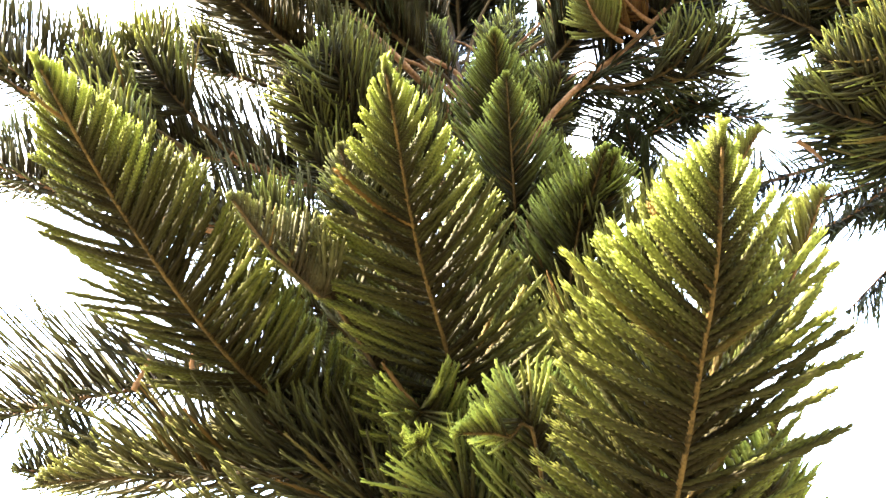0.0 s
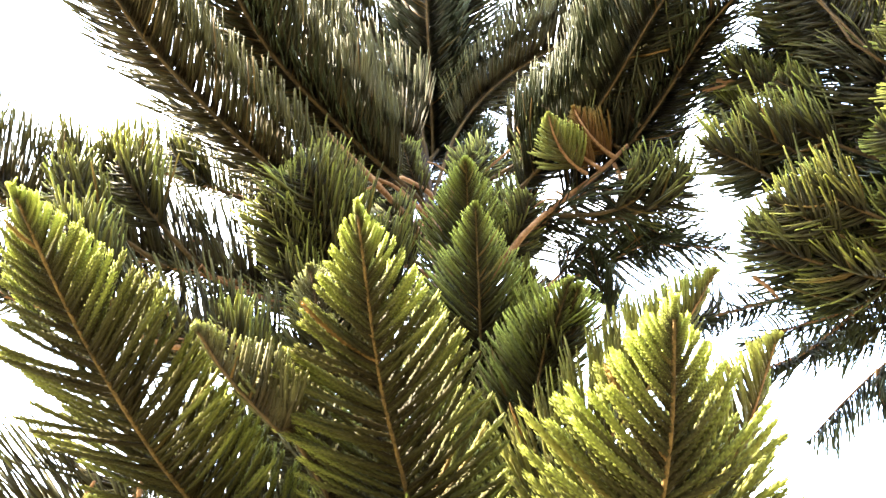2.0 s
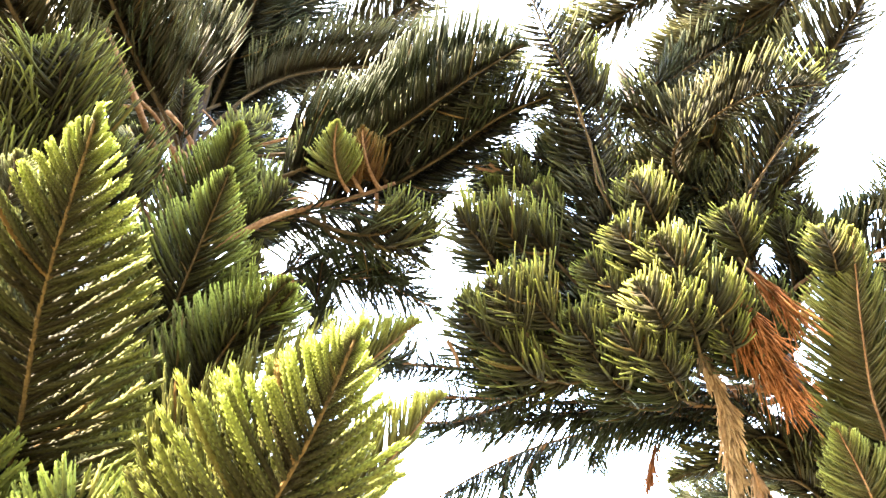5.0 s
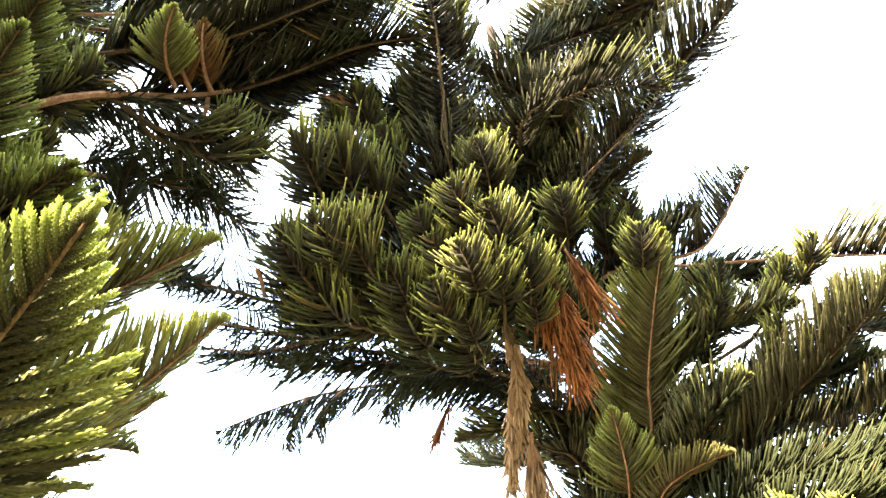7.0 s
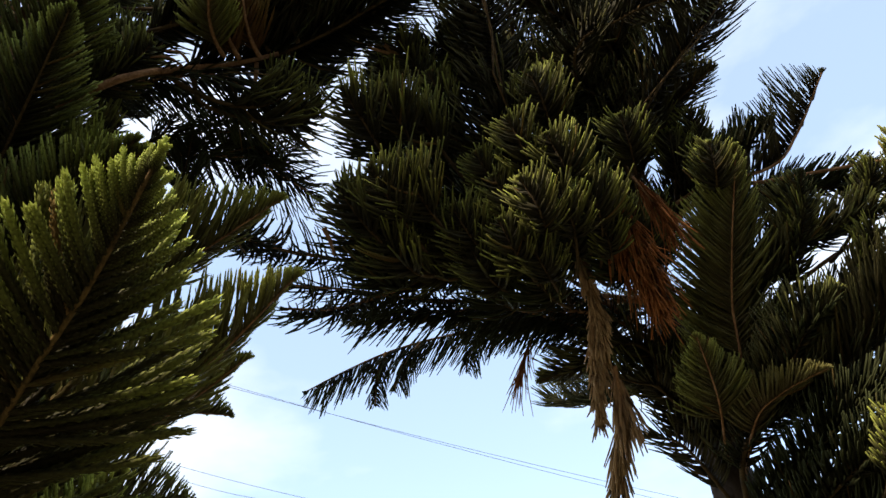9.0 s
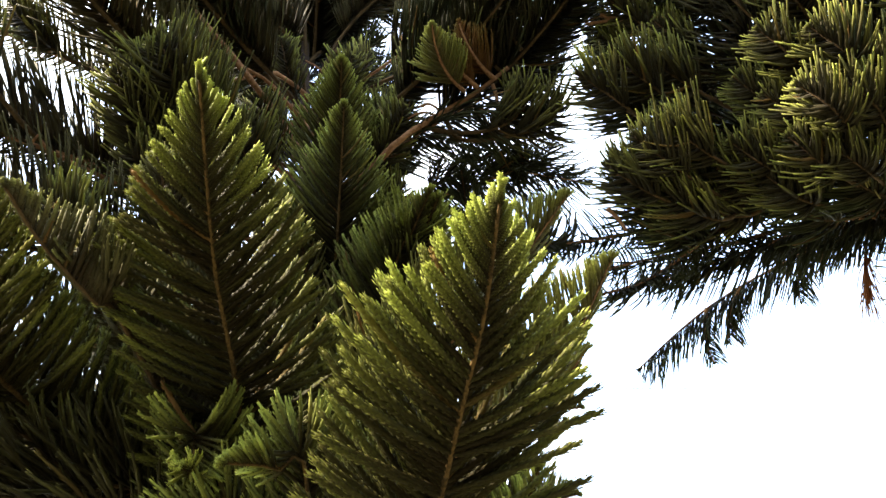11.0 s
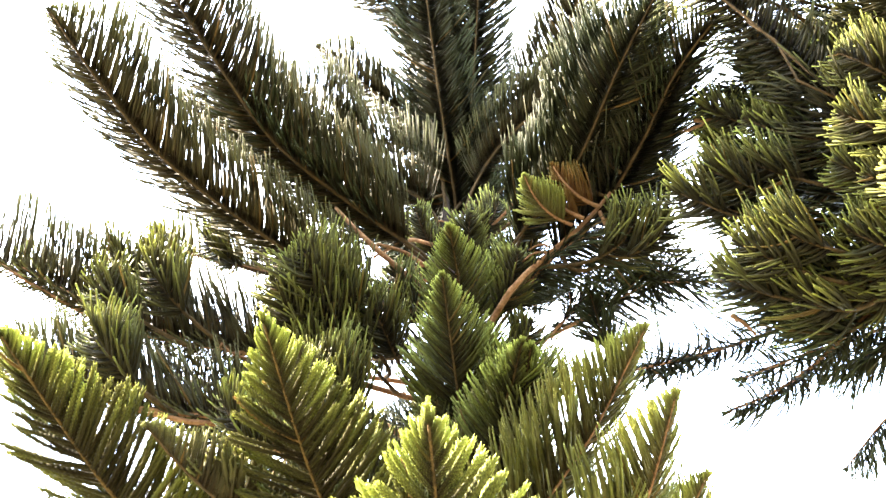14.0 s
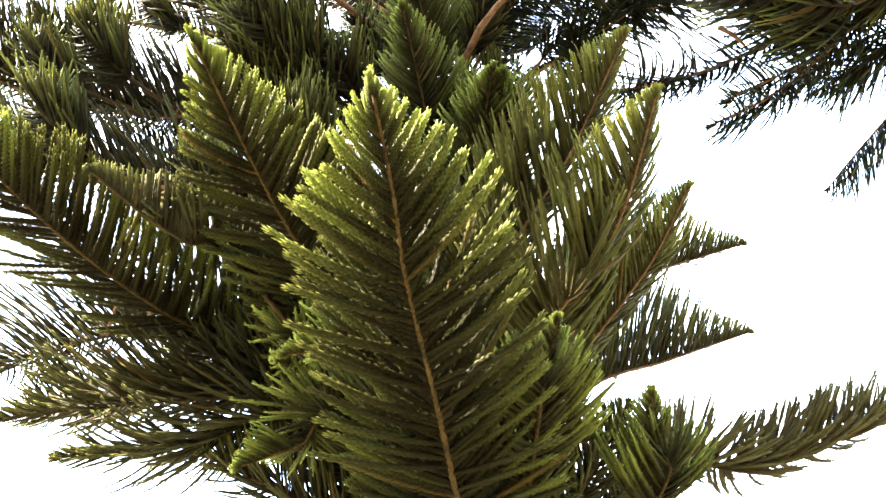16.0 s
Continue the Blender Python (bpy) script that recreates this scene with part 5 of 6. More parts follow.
spray(pine_b, 'frond', ((3.86, 1.74, 5.2), (2.83, 1.1, 4.51), (2.3, 1.17, 4.52), (1.94, 1.38, 4.68), (1.67, 1.51, 4.76)), length=0.2, style='shaded', spread=85, lift=0, angle=66, gap=0.0095, cover=0.75)
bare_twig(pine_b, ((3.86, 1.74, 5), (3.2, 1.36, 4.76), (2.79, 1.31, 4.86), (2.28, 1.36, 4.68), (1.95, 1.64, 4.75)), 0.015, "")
spray(pine_b, 'frond', ((3.86, 1.74, 5), (3.2, 1.36, 4.76), (2.79, 1.31, 4.86), (2.28, 1.36, 4.68), (1.95, 1.64, 4.75)), length=0.2, style='shaded', spread=85, lift=0, angle=66, gap=0.0095, cover=0.75)
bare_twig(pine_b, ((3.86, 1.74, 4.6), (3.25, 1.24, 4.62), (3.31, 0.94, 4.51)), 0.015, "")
spray(pine_b, 'frond', ((3.86, 1.74, 4.6), (3.25, 1.24, 4.62), (3.31, 0.94, 4.51)), length=0.2, style='shaded', spread=85, lift=0, angle=66, gap=0.0095, cover=0.75)
spray(pine_b, 'frond', ((3.86, 1.74, 3.3), (4.64, 1.46, 3.5), (5.27, 1.23, 3.85)), length=0.24, style='shaded', spread=50, gap=0.008, bare=0.15)
spray(pine_b, 'frond', ((3.86, 1.74, 3.52), (4.11, 2.53, 3.72), (4.31, 3.17, 4.07)), length=0.24, style='shaded', spread=50, gap=0.008, bare=0.15)
spray(pine_b, 'frond', ((3.86, 1.74, 3.73), (4.66, 1.96, 3.93), (5.31, 2.14, 4.28)), length=0.24, style='shaded', spread=50, gap=0.008, bare=0.15)
spray(pine_b, 'frond', ((3.86, 1.74, 3.95), (3.6, 2.52, 4.15), (3.39, 3.17, 4.5)), length=0.24, style='shaded', spread=50, gap=0.008, bare=0.15)
spray(pine_b, 'frond', ((3.86, 1.74, 4.17), (4.38, 2.38, 4.37), (4.81, 2.9, 4.72)), length=0.24, style='shaded', spread=50, gap=0.008, bare=0.15)
spray(pine_b, 'frond', ((3.86, 1.74, 4.6), (3.91, 2.56, 4.8), (3.96, 3.24, 5.15)), length=0.24, style='shaded', spread=50, gap=0.008, bare=0.15)
# most tufts have a darkened companion behind, giving the shade within the crown
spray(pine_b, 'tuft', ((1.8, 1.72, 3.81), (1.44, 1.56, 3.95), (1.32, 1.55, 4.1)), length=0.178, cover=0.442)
spray(pine_b, 'tuft', ((1.9, 1.66, 3.81), (1.63, 1.7, 4.03), (1.51, 1.7, 4.18)), length=0.232, style='shaded', cover=0.501)
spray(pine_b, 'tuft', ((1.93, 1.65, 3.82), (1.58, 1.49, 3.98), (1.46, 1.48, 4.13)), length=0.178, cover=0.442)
spray(pine_b, 'tuft', ((1.93, 1.65, 3.82), (1.65, 1.71, 4.09), (1.53, 1.71, 4.24)), length=0.232, style='shaded', cover=0.458)
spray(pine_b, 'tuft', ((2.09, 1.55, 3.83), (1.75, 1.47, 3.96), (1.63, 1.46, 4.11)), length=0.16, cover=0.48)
spray(pine_b, 'tuft', ((2.14, 1.52, 3.83), (1.91, 1.64, 4.04), (1.79, 1.63, 4.19)), length=0.208, style='shaded', cover=0.514)
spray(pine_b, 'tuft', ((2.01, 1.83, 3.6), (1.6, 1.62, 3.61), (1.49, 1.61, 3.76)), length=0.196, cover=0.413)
spray(pine_b, 'tuft', ((2.13, 1.79, 3.61), (1.8, 1.76, 3.67), (1.68, 1.76, 3.82)), length=0.255, style='shaded', cover=0.511)
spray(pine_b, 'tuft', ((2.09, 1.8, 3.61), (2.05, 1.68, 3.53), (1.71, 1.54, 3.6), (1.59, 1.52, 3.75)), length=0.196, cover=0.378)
spray(pine_b, 'tuft', ((2.13, 1.79, 3.61), (1.8, 1.75, 3.69), (1.68, 1.75, 3.84)), length=0.255, style='shaded', cover=0.505)
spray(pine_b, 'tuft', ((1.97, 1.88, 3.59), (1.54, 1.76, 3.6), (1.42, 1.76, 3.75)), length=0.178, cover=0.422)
spray(pine_b, 'tuft', ((1.96, 1.9, 3.58), (1.69, 1.94, 3.67), (1.57, 1.95, 3.82)), length=0.232, style='shaded', cover=0.564)
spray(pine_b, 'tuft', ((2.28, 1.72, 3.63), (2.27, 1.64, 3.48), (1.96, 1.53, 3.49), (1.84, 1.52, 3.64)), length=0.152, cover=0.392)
spray(pine_b, 'tuft', ((2.44, 1.66, 3.64), (2.16, 1.67, 3.53), (2.04, 1.66, 3.68)), length=0.197, style='shaded', cover=0.555)
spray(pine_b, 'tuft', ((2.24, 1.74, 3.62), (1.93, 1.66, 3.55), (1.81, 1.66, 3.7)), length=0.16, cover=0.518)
spray(pine_b, 'tuft', ((2.24, 1.74, 3.62), (2.02, 1.88, 3.63), (1.9, 1.89, 3.78)), length=0.208, style='shaded', cover=0.59)
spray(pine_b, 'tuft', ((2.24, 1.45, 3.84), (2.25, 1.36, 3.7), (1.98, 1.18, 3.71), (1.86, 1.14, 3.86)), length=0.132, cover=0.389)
spray(pine_b, 'tuft', ((2.37, 1.46, 3.88), (2.15, 1.32, 3.79), (2.04, 1.29, 3.94)), length=0.172, style='shaded', cover=0.584)
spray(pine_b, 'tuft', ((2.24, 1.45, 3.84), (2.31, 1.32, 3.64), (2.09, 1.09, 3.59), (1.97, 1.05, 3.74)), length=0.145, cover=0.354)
spray(pine_b, 'tuft', ((2.66, 1.57, 3.68), (2.62, 1.43, 3.59), (2.3, 1.2, 3.66), (2.19, 1.16, 3.81)), length=0.189, style='shaded', cover=0.357)
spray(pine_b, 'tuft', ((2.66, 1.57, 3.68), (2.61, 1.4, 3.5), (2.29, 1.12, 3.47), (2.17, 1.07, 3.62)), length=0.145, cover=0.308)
spray(pine_b, 'tuft', ((2.75, 1.54, 3.69), (2.73, 1.46, 3.55), (2.42, 1.3, 3.56), (2.31, 1.27, 3.71)), length=0.189, style='shaded', cover=0.386)
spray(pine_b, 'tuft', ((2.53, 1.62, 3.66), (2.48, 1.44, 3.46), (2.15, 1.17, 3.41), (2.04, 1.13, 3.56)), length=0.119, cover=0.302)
spray(pine_b, 'tuft', ((2.66, 1.57, 3.68), (2.64, 1.48, 3.5), (2.34, 1.31, 3.48), (2.22, 1.28, 3.63)), length=0.154, style='shaded', cover=0.365)
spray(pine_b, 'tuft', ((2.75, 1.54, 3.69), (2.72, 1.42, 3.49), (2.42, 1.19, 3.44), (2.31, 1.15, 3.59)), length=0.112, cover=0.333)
spray(pine_b, 'tuft', ((2.93, 1.47, 3.72), (2.93, 1.43, 3.52), (2.64, 1.3, 3.47), (2.53, 1.26, 3.62)), length=0.146, style='shaded', cover=0.382)
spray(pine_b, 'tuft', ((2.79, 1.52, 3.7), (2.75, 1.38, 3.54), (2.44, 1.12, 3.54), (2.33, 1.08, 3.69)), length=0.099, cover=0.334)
spray(pine_b, 'tuft', ((2.88, 1.48, 3.71), (2.58, 1.31, 3.62), (2.47, 1.27, 3.77)), length=0.129, style='shaded', cover=0.49)
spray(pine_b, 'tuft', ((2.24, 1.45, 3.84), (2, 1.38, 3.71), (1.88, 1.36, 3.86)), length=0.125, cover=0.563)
spray(pine_b, 'tuft', ((2.48, 1.64, 3.65), (2.18, 1.54, 3.78), (2.06, 1.52, 3.93)), length=0.163, style='shaded', cover=0.501)
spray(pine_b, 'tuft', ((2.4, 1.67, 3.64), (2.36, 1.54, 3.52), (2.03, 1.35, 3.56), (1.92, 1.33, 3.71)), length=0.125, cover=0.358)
spray(pine_b, 'tuft', ((2.57, 1.61, 3.66), (2.25, 1.47, 3.61), (2.13, 1.45, 3.76)), length=0.163, style='shaded', cover=0.496)
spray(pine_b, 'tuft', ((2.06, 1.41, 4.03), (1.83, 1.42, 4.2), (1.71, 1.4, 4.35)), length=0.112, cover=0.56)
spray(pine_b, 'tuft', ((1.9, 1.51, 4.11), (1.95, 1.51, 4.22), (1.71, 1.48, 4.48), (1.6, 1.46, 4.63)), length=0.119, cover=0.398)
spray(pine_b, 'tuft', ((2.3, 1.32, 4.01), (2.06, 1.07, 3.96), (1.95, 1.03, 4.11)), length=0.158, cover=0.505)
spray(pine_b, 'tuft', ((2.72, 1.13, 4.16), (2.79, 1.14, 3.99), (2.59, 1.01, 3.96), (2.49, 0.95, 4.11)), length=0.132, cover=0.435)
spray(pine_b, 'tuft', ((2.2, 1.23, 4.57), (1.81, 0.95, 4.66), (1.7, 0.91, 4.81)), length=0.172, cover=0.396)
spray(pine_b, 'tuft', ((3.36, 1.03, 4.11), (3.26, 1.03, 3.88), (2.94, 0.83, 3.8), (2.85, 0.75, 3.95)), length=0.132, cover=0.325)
spray(pine_b, 'tuft', ((3.36, 1.03, 4.11), (3.36, 1.09, 3.89), (3.17, 0.92, 3.83), (3.09, 0.83, 3.98)), length=0.172, style='shaded', cover=0.4)
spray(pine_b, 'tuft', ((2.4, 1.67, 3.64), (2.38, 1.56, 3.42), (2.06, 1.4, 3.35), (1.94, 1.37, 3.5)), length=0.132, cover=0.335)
spray(pine_b, 'tuft', ((2.44, 1.66, 3.64), (2.45, 1.64, 3.46), (2.17, 1.59, 3.43), (2.05, 1.58, 3.58)), length=0.172, style='shaded', cover=0.406)
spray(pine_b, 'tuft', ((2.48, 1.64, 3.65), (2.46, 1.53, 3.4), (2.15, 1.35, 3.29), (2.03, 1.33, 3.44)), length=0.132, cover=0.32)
spray(pine_b, 'tuft', ((2.57, 1.61, 3.66), (2.6, 1.58, 3.43), (2.33, 1.5, 3.34), (2.21, 1.48, 3.49)), length=0.172, style='shaded', cover=0.374)
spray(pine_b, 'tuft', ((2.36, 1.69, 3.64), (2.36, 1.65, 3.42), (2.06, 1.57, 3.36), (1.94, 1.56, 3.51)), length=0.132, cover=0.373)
spray(pine_b, 'tuft', ((2.48, 1.64, 3.65), (2.52, 1.68, 3.45), (2.27, 1.71, 3.4), (2.15, 1.7, 3.55)), length=0.172, style='shaded', cover=0.406)
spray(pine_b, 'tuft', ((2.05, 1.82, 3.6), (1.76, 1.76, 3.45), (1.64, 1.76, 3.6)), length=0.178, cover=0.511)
spray(pine_b, 'tuft', ((2.05, 1.93, 3.6), (1.83, 1.98, 3.52), (1.71, 1.99, 3.67)), length=0.232, style='shaded', cover=0.634)
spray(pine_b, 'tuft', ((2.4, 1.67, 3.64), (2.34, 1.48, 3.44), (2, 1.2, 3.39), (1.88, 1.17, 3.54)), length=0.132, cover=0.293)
spray(pine_b, 'tuft', ((2.53, 1.62, 3.66), (2.5, 1.52, 3.48), (2.18, 1.35, 3.46), (2.06, 1.32, 3.61)), length=0.172, style='shaded', cover=0.355)
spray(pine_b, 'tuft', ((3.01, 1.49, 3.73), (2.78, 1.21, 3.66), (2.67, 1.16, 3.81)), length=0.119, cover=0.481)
spray(pine_b, 'tuft', ((3.18, 1.54, 3.77), (3.01, 1.32, 3.69), (2.91, 1.26, 3.84)), length=0.154, style='shaded', cover=0.561)
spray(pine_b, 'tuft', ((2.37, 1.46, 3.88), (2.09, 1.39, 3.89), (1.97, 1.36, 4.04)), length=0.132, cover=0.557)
spray(pine_b, 'tuft', ((2.49, 1.47, 3.92), (2.22, 1.58, 3.98), (2.1, 1.57, 4.13)), length=0.172, style='shaded', cover=0.546)
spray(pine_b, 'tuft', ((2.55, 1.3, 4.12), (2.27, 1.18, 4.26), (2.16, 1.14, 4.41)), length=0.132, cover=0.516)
spray(pine_b, 'tuft', ((2.85, 1.32, 4.26), (2.48, 1.29, 4.35), (2.36, 1.25, 4.5)), length=0.172, style='shaded', cover=0.466)
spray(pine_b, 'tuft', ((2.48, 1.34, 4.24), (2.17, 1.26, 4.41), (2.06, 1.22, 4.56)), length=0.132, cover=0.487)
spray(pine_b, 'tuft', ((2.65, 1.39, 4.34), (2.41, 1.33, 4.51), (2.29, 1.3, 4.66)), length=0.172, style='shaded', cover=0.541)
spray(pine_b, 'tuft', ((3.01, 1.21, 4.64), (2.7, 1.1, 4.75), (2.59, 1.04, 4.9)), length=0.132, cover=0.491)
spray(pine_b, 'tuft', ((3.13, 1.35, 4.78), (2.86, 1.29, 4.85), (2.75, 1.24, 5)), length=0.172, style='shaded', cover=0.567)
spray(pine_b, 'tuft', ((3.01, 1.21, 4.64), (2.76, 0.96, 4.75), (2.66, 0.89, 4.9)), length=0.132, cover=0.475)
spray(pine_b, 'tuft', ((3.2, 1.33, 4.76), (2.98, 1.06, 4.83), (2.89, 0.98, 4.98)), length=0.172, style='shaded', cover=0.493)
spray(pine_b, 'tuft', ((3.03, 1.3, 4.34), (2.86, 1.16, 4.35), (2.75, 1.1, 4.5)), length=0.145, cover=0.651)
spray(pine_b, 'tuft', ((3.45, 1.3, 4.21), (3.12, 1.22, 4.4), (3.02, 1.15, 4.55)), length=0.189, style='shaded', cover=0.458)
spray(pine_b, 'tuft', ((3.24, 1.41, 4.45), (3.07, 1.02, 4.47), (2.98, 0.94, 4.62)), length=0.132, cover=0.442)
spray(pine_b, 'tuft', ((3.47, 1.42, 4.61), (3.25, 1.22, 4.55), (3.16, 1.14, 4.7)), length=0.172, style='shaded', cover=0.542)
spray(pine_b, 'tuft', ((3.45, 1.16, 4.16), (3.23, 0.93, 4.34), (3.15, 0.84, 4.49)), length=0.119, cover=0.483)
spray(pine_b, 'tuft', ((3.59, 1.35, 4.24), (3.46, 1.03, 4.39), (3.4, 0.93, 4.54)), length=0.154, style='shaded', cover=0.476)
spray(pine_b, 'tuft', ((3.4, 1.25, 4.18), (3.16, 1.06, 4.23), (3.07, 0.97, 4.38)), length=0.132, cover=0.534)
spray(pine_b, 'tuft', ((3.59, 1.35, 4.24), (3.42, 1.11, 4.26), (3.35, 1.01, 4.41)), length=0.172, style='shaded', cover=0.551)
spray(pine_b, 'tuft', ((3.12, 1.57, 4.1), (2.83, 1.31, 4.16), (2.72, 1.26, 4.31)), length=0.132, cover=0.459)
spray(pine_b, 'tuft', ((3.33, 1.62, 4.16), (3, 1.5, 4.23), (2.88, 1.47, 4.38)), length=0.172, style='shaded', cover=0.488)
spray(pine_b, 'tuft', ((2.48, 1.34, 4.24), (2.39, 1.47, 4.29), (2, 1.57, 4.48), (1.88, 1.56, 4.63)), length=0.119, cover=0.335)
spray(pine_b, 'tuft', ((2.65, 1.39, 4.34), (2.57, 1.55, 4.39), (2.18, 1.71, 4.58), (2.06, 1.71, 4.73)), length=0.154, style='shaded', cover=0.321)
spray(pine_b, 'tuft', ((2.13, 1.49, 4.71), (1.9, 1.56, 4.66), (1.78, 1.55, 4.81)), length=0.119, cover=0.612)
spray(pine_b, 'tuft', ((2.37, 1.35, 4.72), (2.39, 1.51, 4.67), (2.12, 1.65, 4.77), (2, 1.65, 4.92)), length=0.154, style='shaded', cover=0.394)
spray(pine_b, 'tuft', ((2.01, 1.59, 4.74), (1.78, 1.69, 4.76), (1.66, 1.69, 4.91)), length=0.119, cover=0.608)
spray(pine_b, 'tuft', ((1.95, 1.64, 4.75), (2.07, 1.76, 4.73), (1.88, 1.9, 4.87), (1.76, 1.91, 5.02)), length=0.154, style='shaded', cover=0.428)
spray(pine_b, 'tuft', ((2.25, 1.39, 4.69), (2.04, 1.46, 4.76), (1.92, 1.44, 4.91)), length=0.132, cover=0.634)
spray(pine_b, 'tuft', ((2.51, 1.34, 4.76), (2.52, 1.48, 4.74), (2.23, 1.58, 4.87), (2.11, 1.57, 5.02)), length=0.172, style='shaded', cover=0.406)
spray(pine_b, 'tuft', ((3.41, 1.09, 4.13), (3.42, 1.15, 3.92), (3.25, 0.96, 3.85), (3.18, 0.87, 4)), length=0.106, cover=0.4)
spray(pine_b, 'tuft', ((3.9, 1.32, 3.59), (3.76, 1.3, 3.65), (3.5, 1.01, 3.86), (3.45, 0.9, 4.01)), length=0.137, style='shaded', cover=0.346)
spray(pine_b, 'tuft', ((3.5, 1.22, 4.19), (3.29, 0.95, 4.27), (3.22, 0.86, 4.42)), length=0.106, cover=0.501)
spray(pine_b, 'tuft', ((3.63, 1.42, 4.27), (3.48, 1.15, 4.33), (3.41, 1.05, 4.48)), length=0.137, style='shaded', cover=0.53)
spray(pine_b, 'tuft', ((3.35, 1.59, 3.8), (3.12, 1.26, 3.9), (3.02, 1.2, 4.05)), length=0.106, cover=0.445)
spray(pine_b, 'tuft', ((3.52, 1.64, 3.83), (3.35, 1.37, 3.93), (3.25, 1.31, 4.08)), length=0.137, style='shaded', cover=0.517)
spray(pine_b, 'frond', ((3.86, 1.74, 6.6), (2.92, 0.21, 5.43), (2.7, 0.58, 5.42), (2.44, 0.97, 5.38)), length=0.22, bare=0.15, spread=40, style='deep')
spray(pine_b, 'frond', ((3.86, 1.74, 6.8), (2.43, 0.34, 5.51), (2.06, 0.8, 5.41), (1.83, 1.07, 5.22)), length=0.2, bare=0.15, spread=40, style='deep')
spray(pine_b, 'frond', ((3.86, 1.74, 5.6), (2.75, 0.96, 4.77), (2.42, 0.99, 4.89), (2.1, 1.06, 4.96)), length=0.2, bare=0.15, spread=40, style='deep')
spray(pine_b, 'frond', ((3.86, 1.74, 5.3), (2.68, 1.2, 4.61), (2.24, 1.29, 4.64), (1.85, 1.41, 4.84)), length=0.18, bare=0.15, spread=40, style='deep')
spray(pine_b, 'tuft', ((2.48, 1.34, 4.24), (2.44, 1.52, 4.24), (2.11, 1.68, 4.38), (1.99, 1.68, 4.53)), length=0.145, cover=0.351)
spray(pine_b, 'tuft', ((2.65, 1.39, 4.34), (2.54, 1.61, 4.35), (2.13, 1.84, 4.51), (2.01, 1.85, 4.66)), length=0.174, style='shaded', cover=0.289)
spray(pine_b, 'tuft', ((2.58, 1.77, 3.8), (2.52, 1.79, 3.95), (2.16, 1.82, 4.25), (2.04, 1.82, 4.4)), length=0.145, cover=0.328)
spray(pine_b, 'tuft', ((2.62, 2.07, 3.87), (2.56, 2.01, 4.05), (2.19, 1.99, 4.37), (2.07, 2, 4.52)), length=0.174, style='shaded', cover=0.307)
spray(pine_b, 'tuft', ((2.67, 1.75, 3.83), (2.35, 1.88, 4.11), (2.23, 1.89, 4.26)), length=0.158, cover=0.426)
spray(pine_b, 'tuft', ((2.75, 2.03, 3.89), (2.71, 2.01, 3.98), (2.39, 2.05, 4.22), (2.27, 2.07, 4.37)), length=0.19, style='shaded', cover=0.384)
spray(pine_b, 'tuft', ((2.77, 1.75, 3.81), (2.53, 1.75, 4.1), (2.41, 1.75, 4.25)), length=0.145, cover=0.471)
spray(pine_b, 'tuft', ((2.87, 2, 3.9), (2.88, 1.94, 3.98), (2.58, 1.91, 4.22), (2.46, 1.93, 4.37)), length=0.174, style='shaded', cover=0.4)
spray(pine_b, 'tuft', ((2.8, 1.5, 4.02), (2.74, 1.62, 4.1), (2.38, 1.73, 4.34), (2.26, 1.73, 4.49)), length=0.145, cover=0.338)
spray(pine_b, 'tuft', ((2.82, 1.44, 4.43), (2.77, 1.65, 4.37), (2.42, 1.89, 4.46), (2.3, 1.9, 4.61)), length=0.174, style='shaded', cover=0.316)
spray(pine_b, 'tuft', ((2.75, 2.03, 3.89), (2.48, 1.94, 3.97), (2.36, 1.96, 4.12)), length=0.158, cover=0.548)
spray(pine_b, 'tuft', ((2.87, 2, 3.9), (2.52, 2.11, 4.08), (2.4, 2.14, 4.23)), length=0.19, style='shaded', cover=0.449)
spray(pine_b, 'tuft', ((3.02, 1.55, 4.08), (2.68, 1.67, 4.21), (2.56, 1.66, 4.36)), length=0.145, cover=0.469)
spray(pine_b, 'tuft', ((3.12, 1.57, 4.1), (3.08, 1.69, 4.14), (2.74, 1.82, 4.33), (2.62, 1.83, 4.48)), length=0.174, style='shaded', cover=0.369)
spray(pine_b, 'tuft', ((2.05, 1.82, 3.6), (1.73, 1.86, 3.78), (1.62, 1.86, 3.93)), length=0.132, cover=0.486)
spray(pine_b, 'tuft', ((2.05, 1.93, 3.6), (1.76, 1.97, 3.66), (1.64, 1.98, 3.81)), length=0.132, cover=0.546)
spray(pine_b, 'tuft', ((2.09, 1.8, 3.61), (1.82, 1.83, 3.61), (1.7, 1.83, 3.76)), length=0.132, cover=0.582)
spray(pine_b, 'tuft', ((2.05, 1.93, 3.6), (1.85, 2, 3.57), (1.73, 2.01, 3.72)), length=0.132, cover=0.672)
spray(pine_b, 'tuft', ((2.21, 1.75, 3.62), (1.95, 1.82, 3.52), (1.83, 1.82, 3.67)), length=0.132, cover=0.569)
bare_twig(pine_b, ((1.46, 1.93, 3.65), (1.5, 1.94, 3.6), (1.53, 1.96, 3.55)))
bare_twig(pine_b, ((1.58, 1.54, 4.62), (1.69, 1.53, 4.57), (1.8, 1.52, 4.52)))
bare_twig(pine_b, ((3.86, 1.74, 5), (1.96, 1.19, 3.96), (1.84, 1.08, 4.37), (1.56, 0.92, 4.94)), 0.008, "")
bare_twig(pine_b, ((3.86, 1.74, 4.8), (2.72, 1.13, 4.16), (2.7, 0.86, 4.3), (2.83, 0.53, 4.54)), 0.008, "")
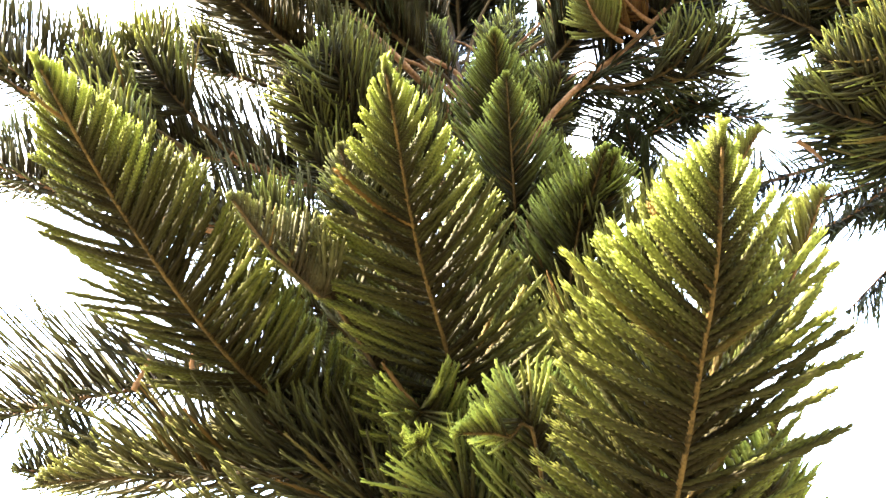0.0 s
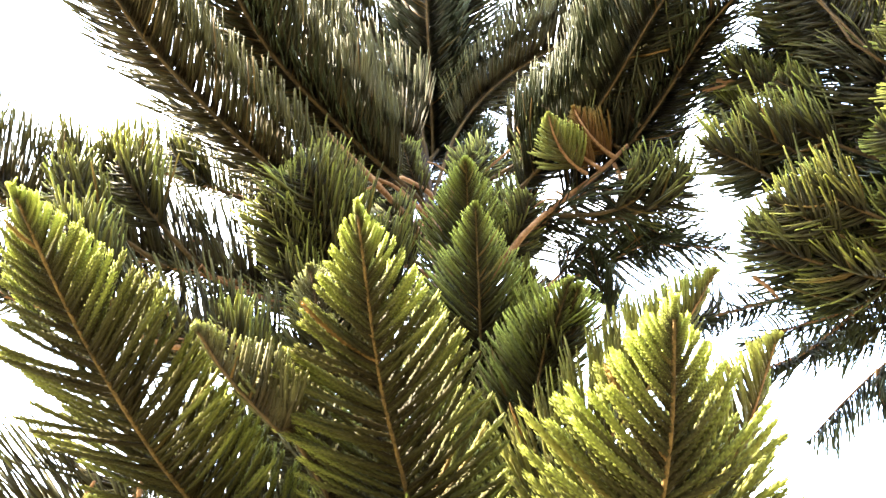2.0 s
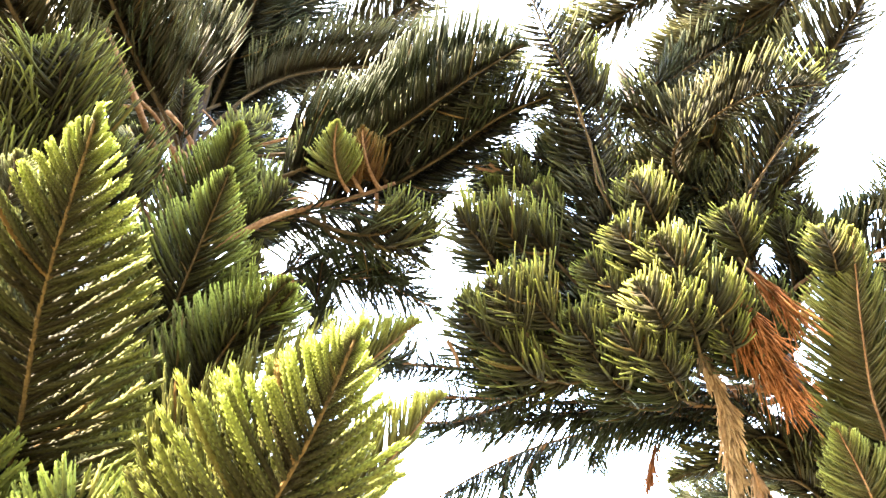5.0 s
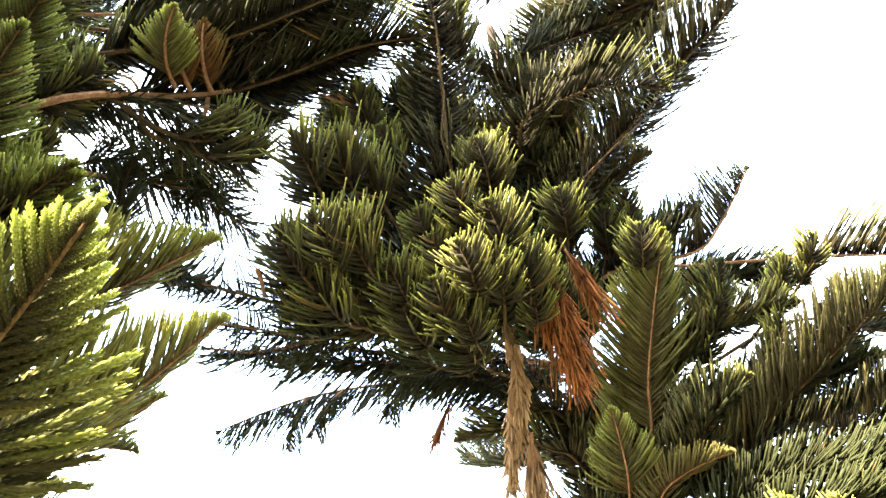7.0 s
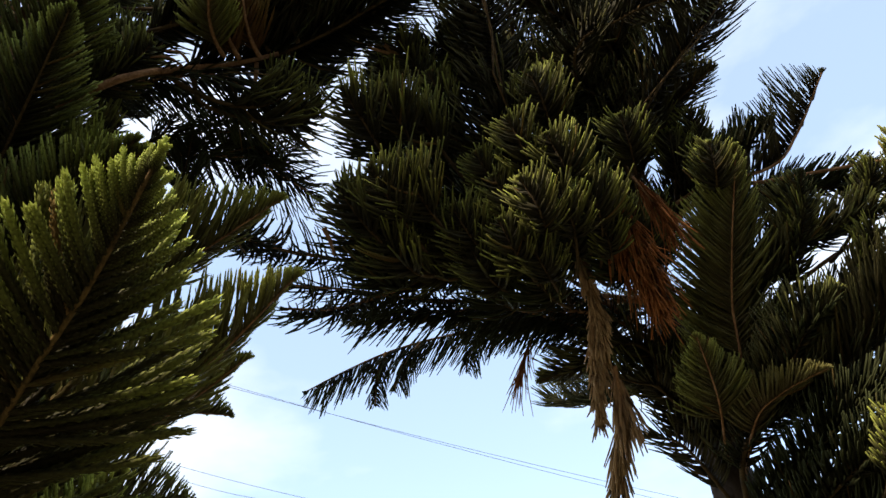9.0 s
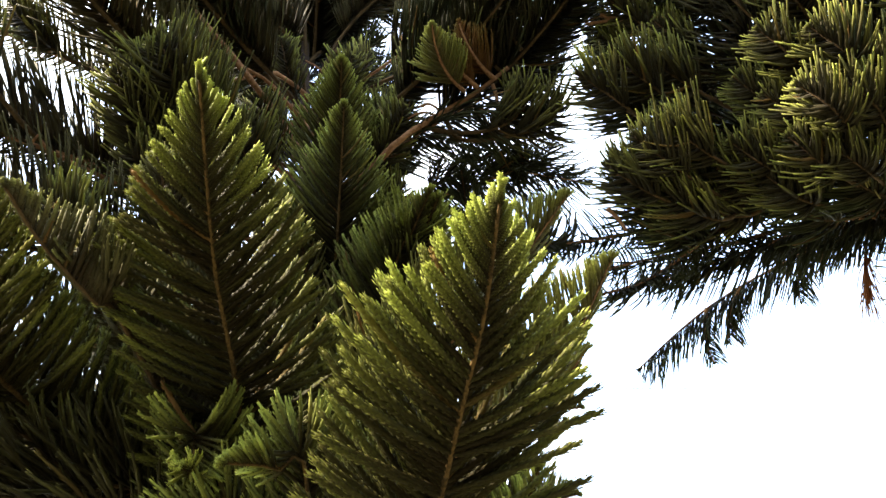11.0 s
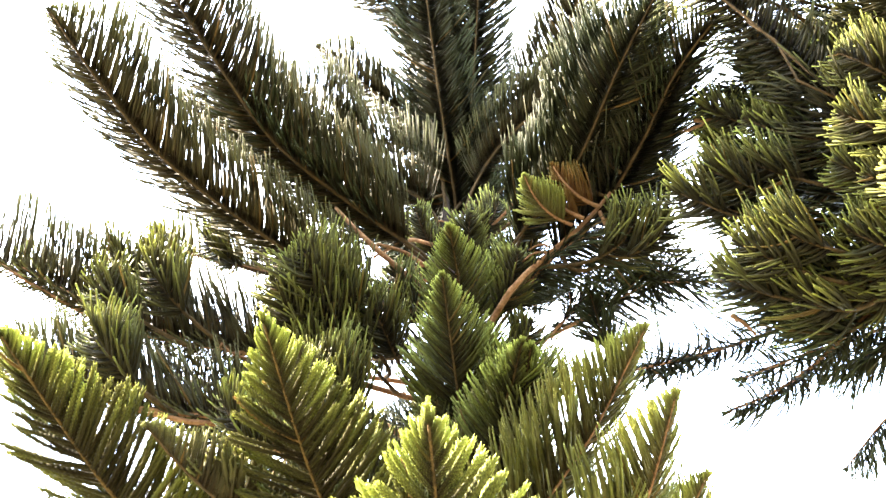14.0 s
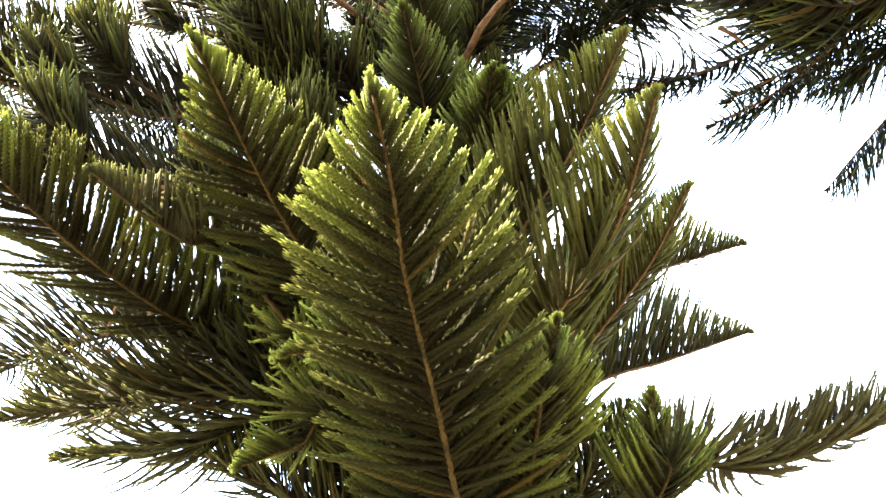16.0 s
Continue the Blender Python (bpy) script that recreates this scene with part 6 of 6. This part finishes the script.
spray(pine_b, 'frond', ((3.86, 1.74, 4.6), (2.11, 1.33, 3.92), (1.96, 1.2, 4.12), (1.83, 1.08, 4.4), (1.69, 0.96, 4.65), (1.54, 0.88, 4.86), (1.39, 0.78, 5.06)), length=0.24, bare=0.35, spread=30, gap=0.012, style='crown', stem=0.014)
spray(pine_b, 'frond', ((3.86, 1.74, 5), (2.35, 1.01, 4.44), (2.44, 0.73, 4.59), (2.61, 0.5, 4.63), (2.82, 0.33, 4.61)), length=0.22, bare=0.35, spread=30, gap=0.012, style='crown', stem=0.014)
spray(pine_b, 'frond', ((3.86, 1.74, 4.9), (2.83, 1.22, 4.18), (2.84, 0.78, 4.49), (2.95, 0.45, 4.75), (2.97, 0.22, 4.89)), length=0.24, bare=0.35, spread=30, gap=0.012, style='crown', stem=0.014)
spray(pine_b, 'frond', ((3.86, 1.74, 5.8), (2.42, 0.94, 5.06), (2.49, 0.8, 5.17), (2.72, 0.51, 5.31), (2.83, 0.36, 5.38)), length=0.2, bare=0.35, spread=30, gap=0.012, style='shaded', stem=0.014)
spray(pine_b, 'frond', ((3.86, 1.74, 5), (2.23, 1.19, 4.97), (2, 0.99, 5.41), (1.87, 0.82, 5.63)), length=0.2, bare=0.35, spread=30, gap=0.012, style='shaded', stem=0.014)
spray(pine_b, 'rust', ((2.41, 1.14, 3.7), (2.48, 1.19, 3.6), (2.59, 1.22, 3.45), (2.75, 1.26, 3.3)), length=0.1)
spray(pine_b, 'rust', ((2.45, 1.11, 3.68), (2.55, 1.15, 3.55), (2.66, 1.17, 3.4), (2.76, 1.23, 3.29)), length=0.1)
spray(pine_b, 'rust', ((2.47, 1.14, 3.72), (2.57, 1.21, 3.57), (2.72, 1.28, 3.42), (2.82, 1.28, 3.26)), length=0.1)
spray(pine_b, 'rust', ((2.49, 1.1, 3.68), (2.57, 1.13, 3.53), (2.64, 1.13, 3.48)), length=0.1)
spray(pine_b, 'rust', ((2.54, 1.03, 3.79), (2.63, 1.03, 3.69), (2.73, 1.03, 3.56)), length=0.1)
spray(pine_b, 'rust', ((2.89, 2.08, 3.62), (2.89, 2.16, 3.53), (2.89, 2.25, 3.42)), length=0.1)
spray(pine_b, 'droop', ((2.24, 1.39, 3.57), (2.28, 1.42, 3.49), (2.32, 1.47, 3.41)), length=0.07)
spray(pine_b, 'straw', ((2.47, 1.38, 3.65), (2.57, 1.44, 3.49), (2.66, 1.5, 3.31), (2.77, 1.63, 3.12)), length=0.08)
spray(pine_b, 'straw', ((2.63, 1.44, 3.45), (2.66, 1.55, 3.27), (2.72, 1.64, 3.09), (2.79, 1.73, 2.95)), length=0.07)
spray(pine_b, 'straw', ((2.79, 1.57, 3.15), (2.84, 1.63, 2.98), (2.9, 1.74, 2.85), (2.96, 1.83, 2.73)), length=0.13)

# ---- power line ----
power_line = tagged(new("power_line"), "thin dark overhead power cables against the sky", "power line")
cable(power_line, (-4.88, 44.03, 28.5), (50.85, 9.71, 6.9))
cable(power_line, (-3.74, 43.73, 28.88), (50.62, 10.28, 6.47))
cable(power_line, (4.0, 41.42, 21.31), (34.52, 28.55, 12.83))
cable(power_line, (9.78, 39.27, 19.04), (24.7, 33.85, 15.45))
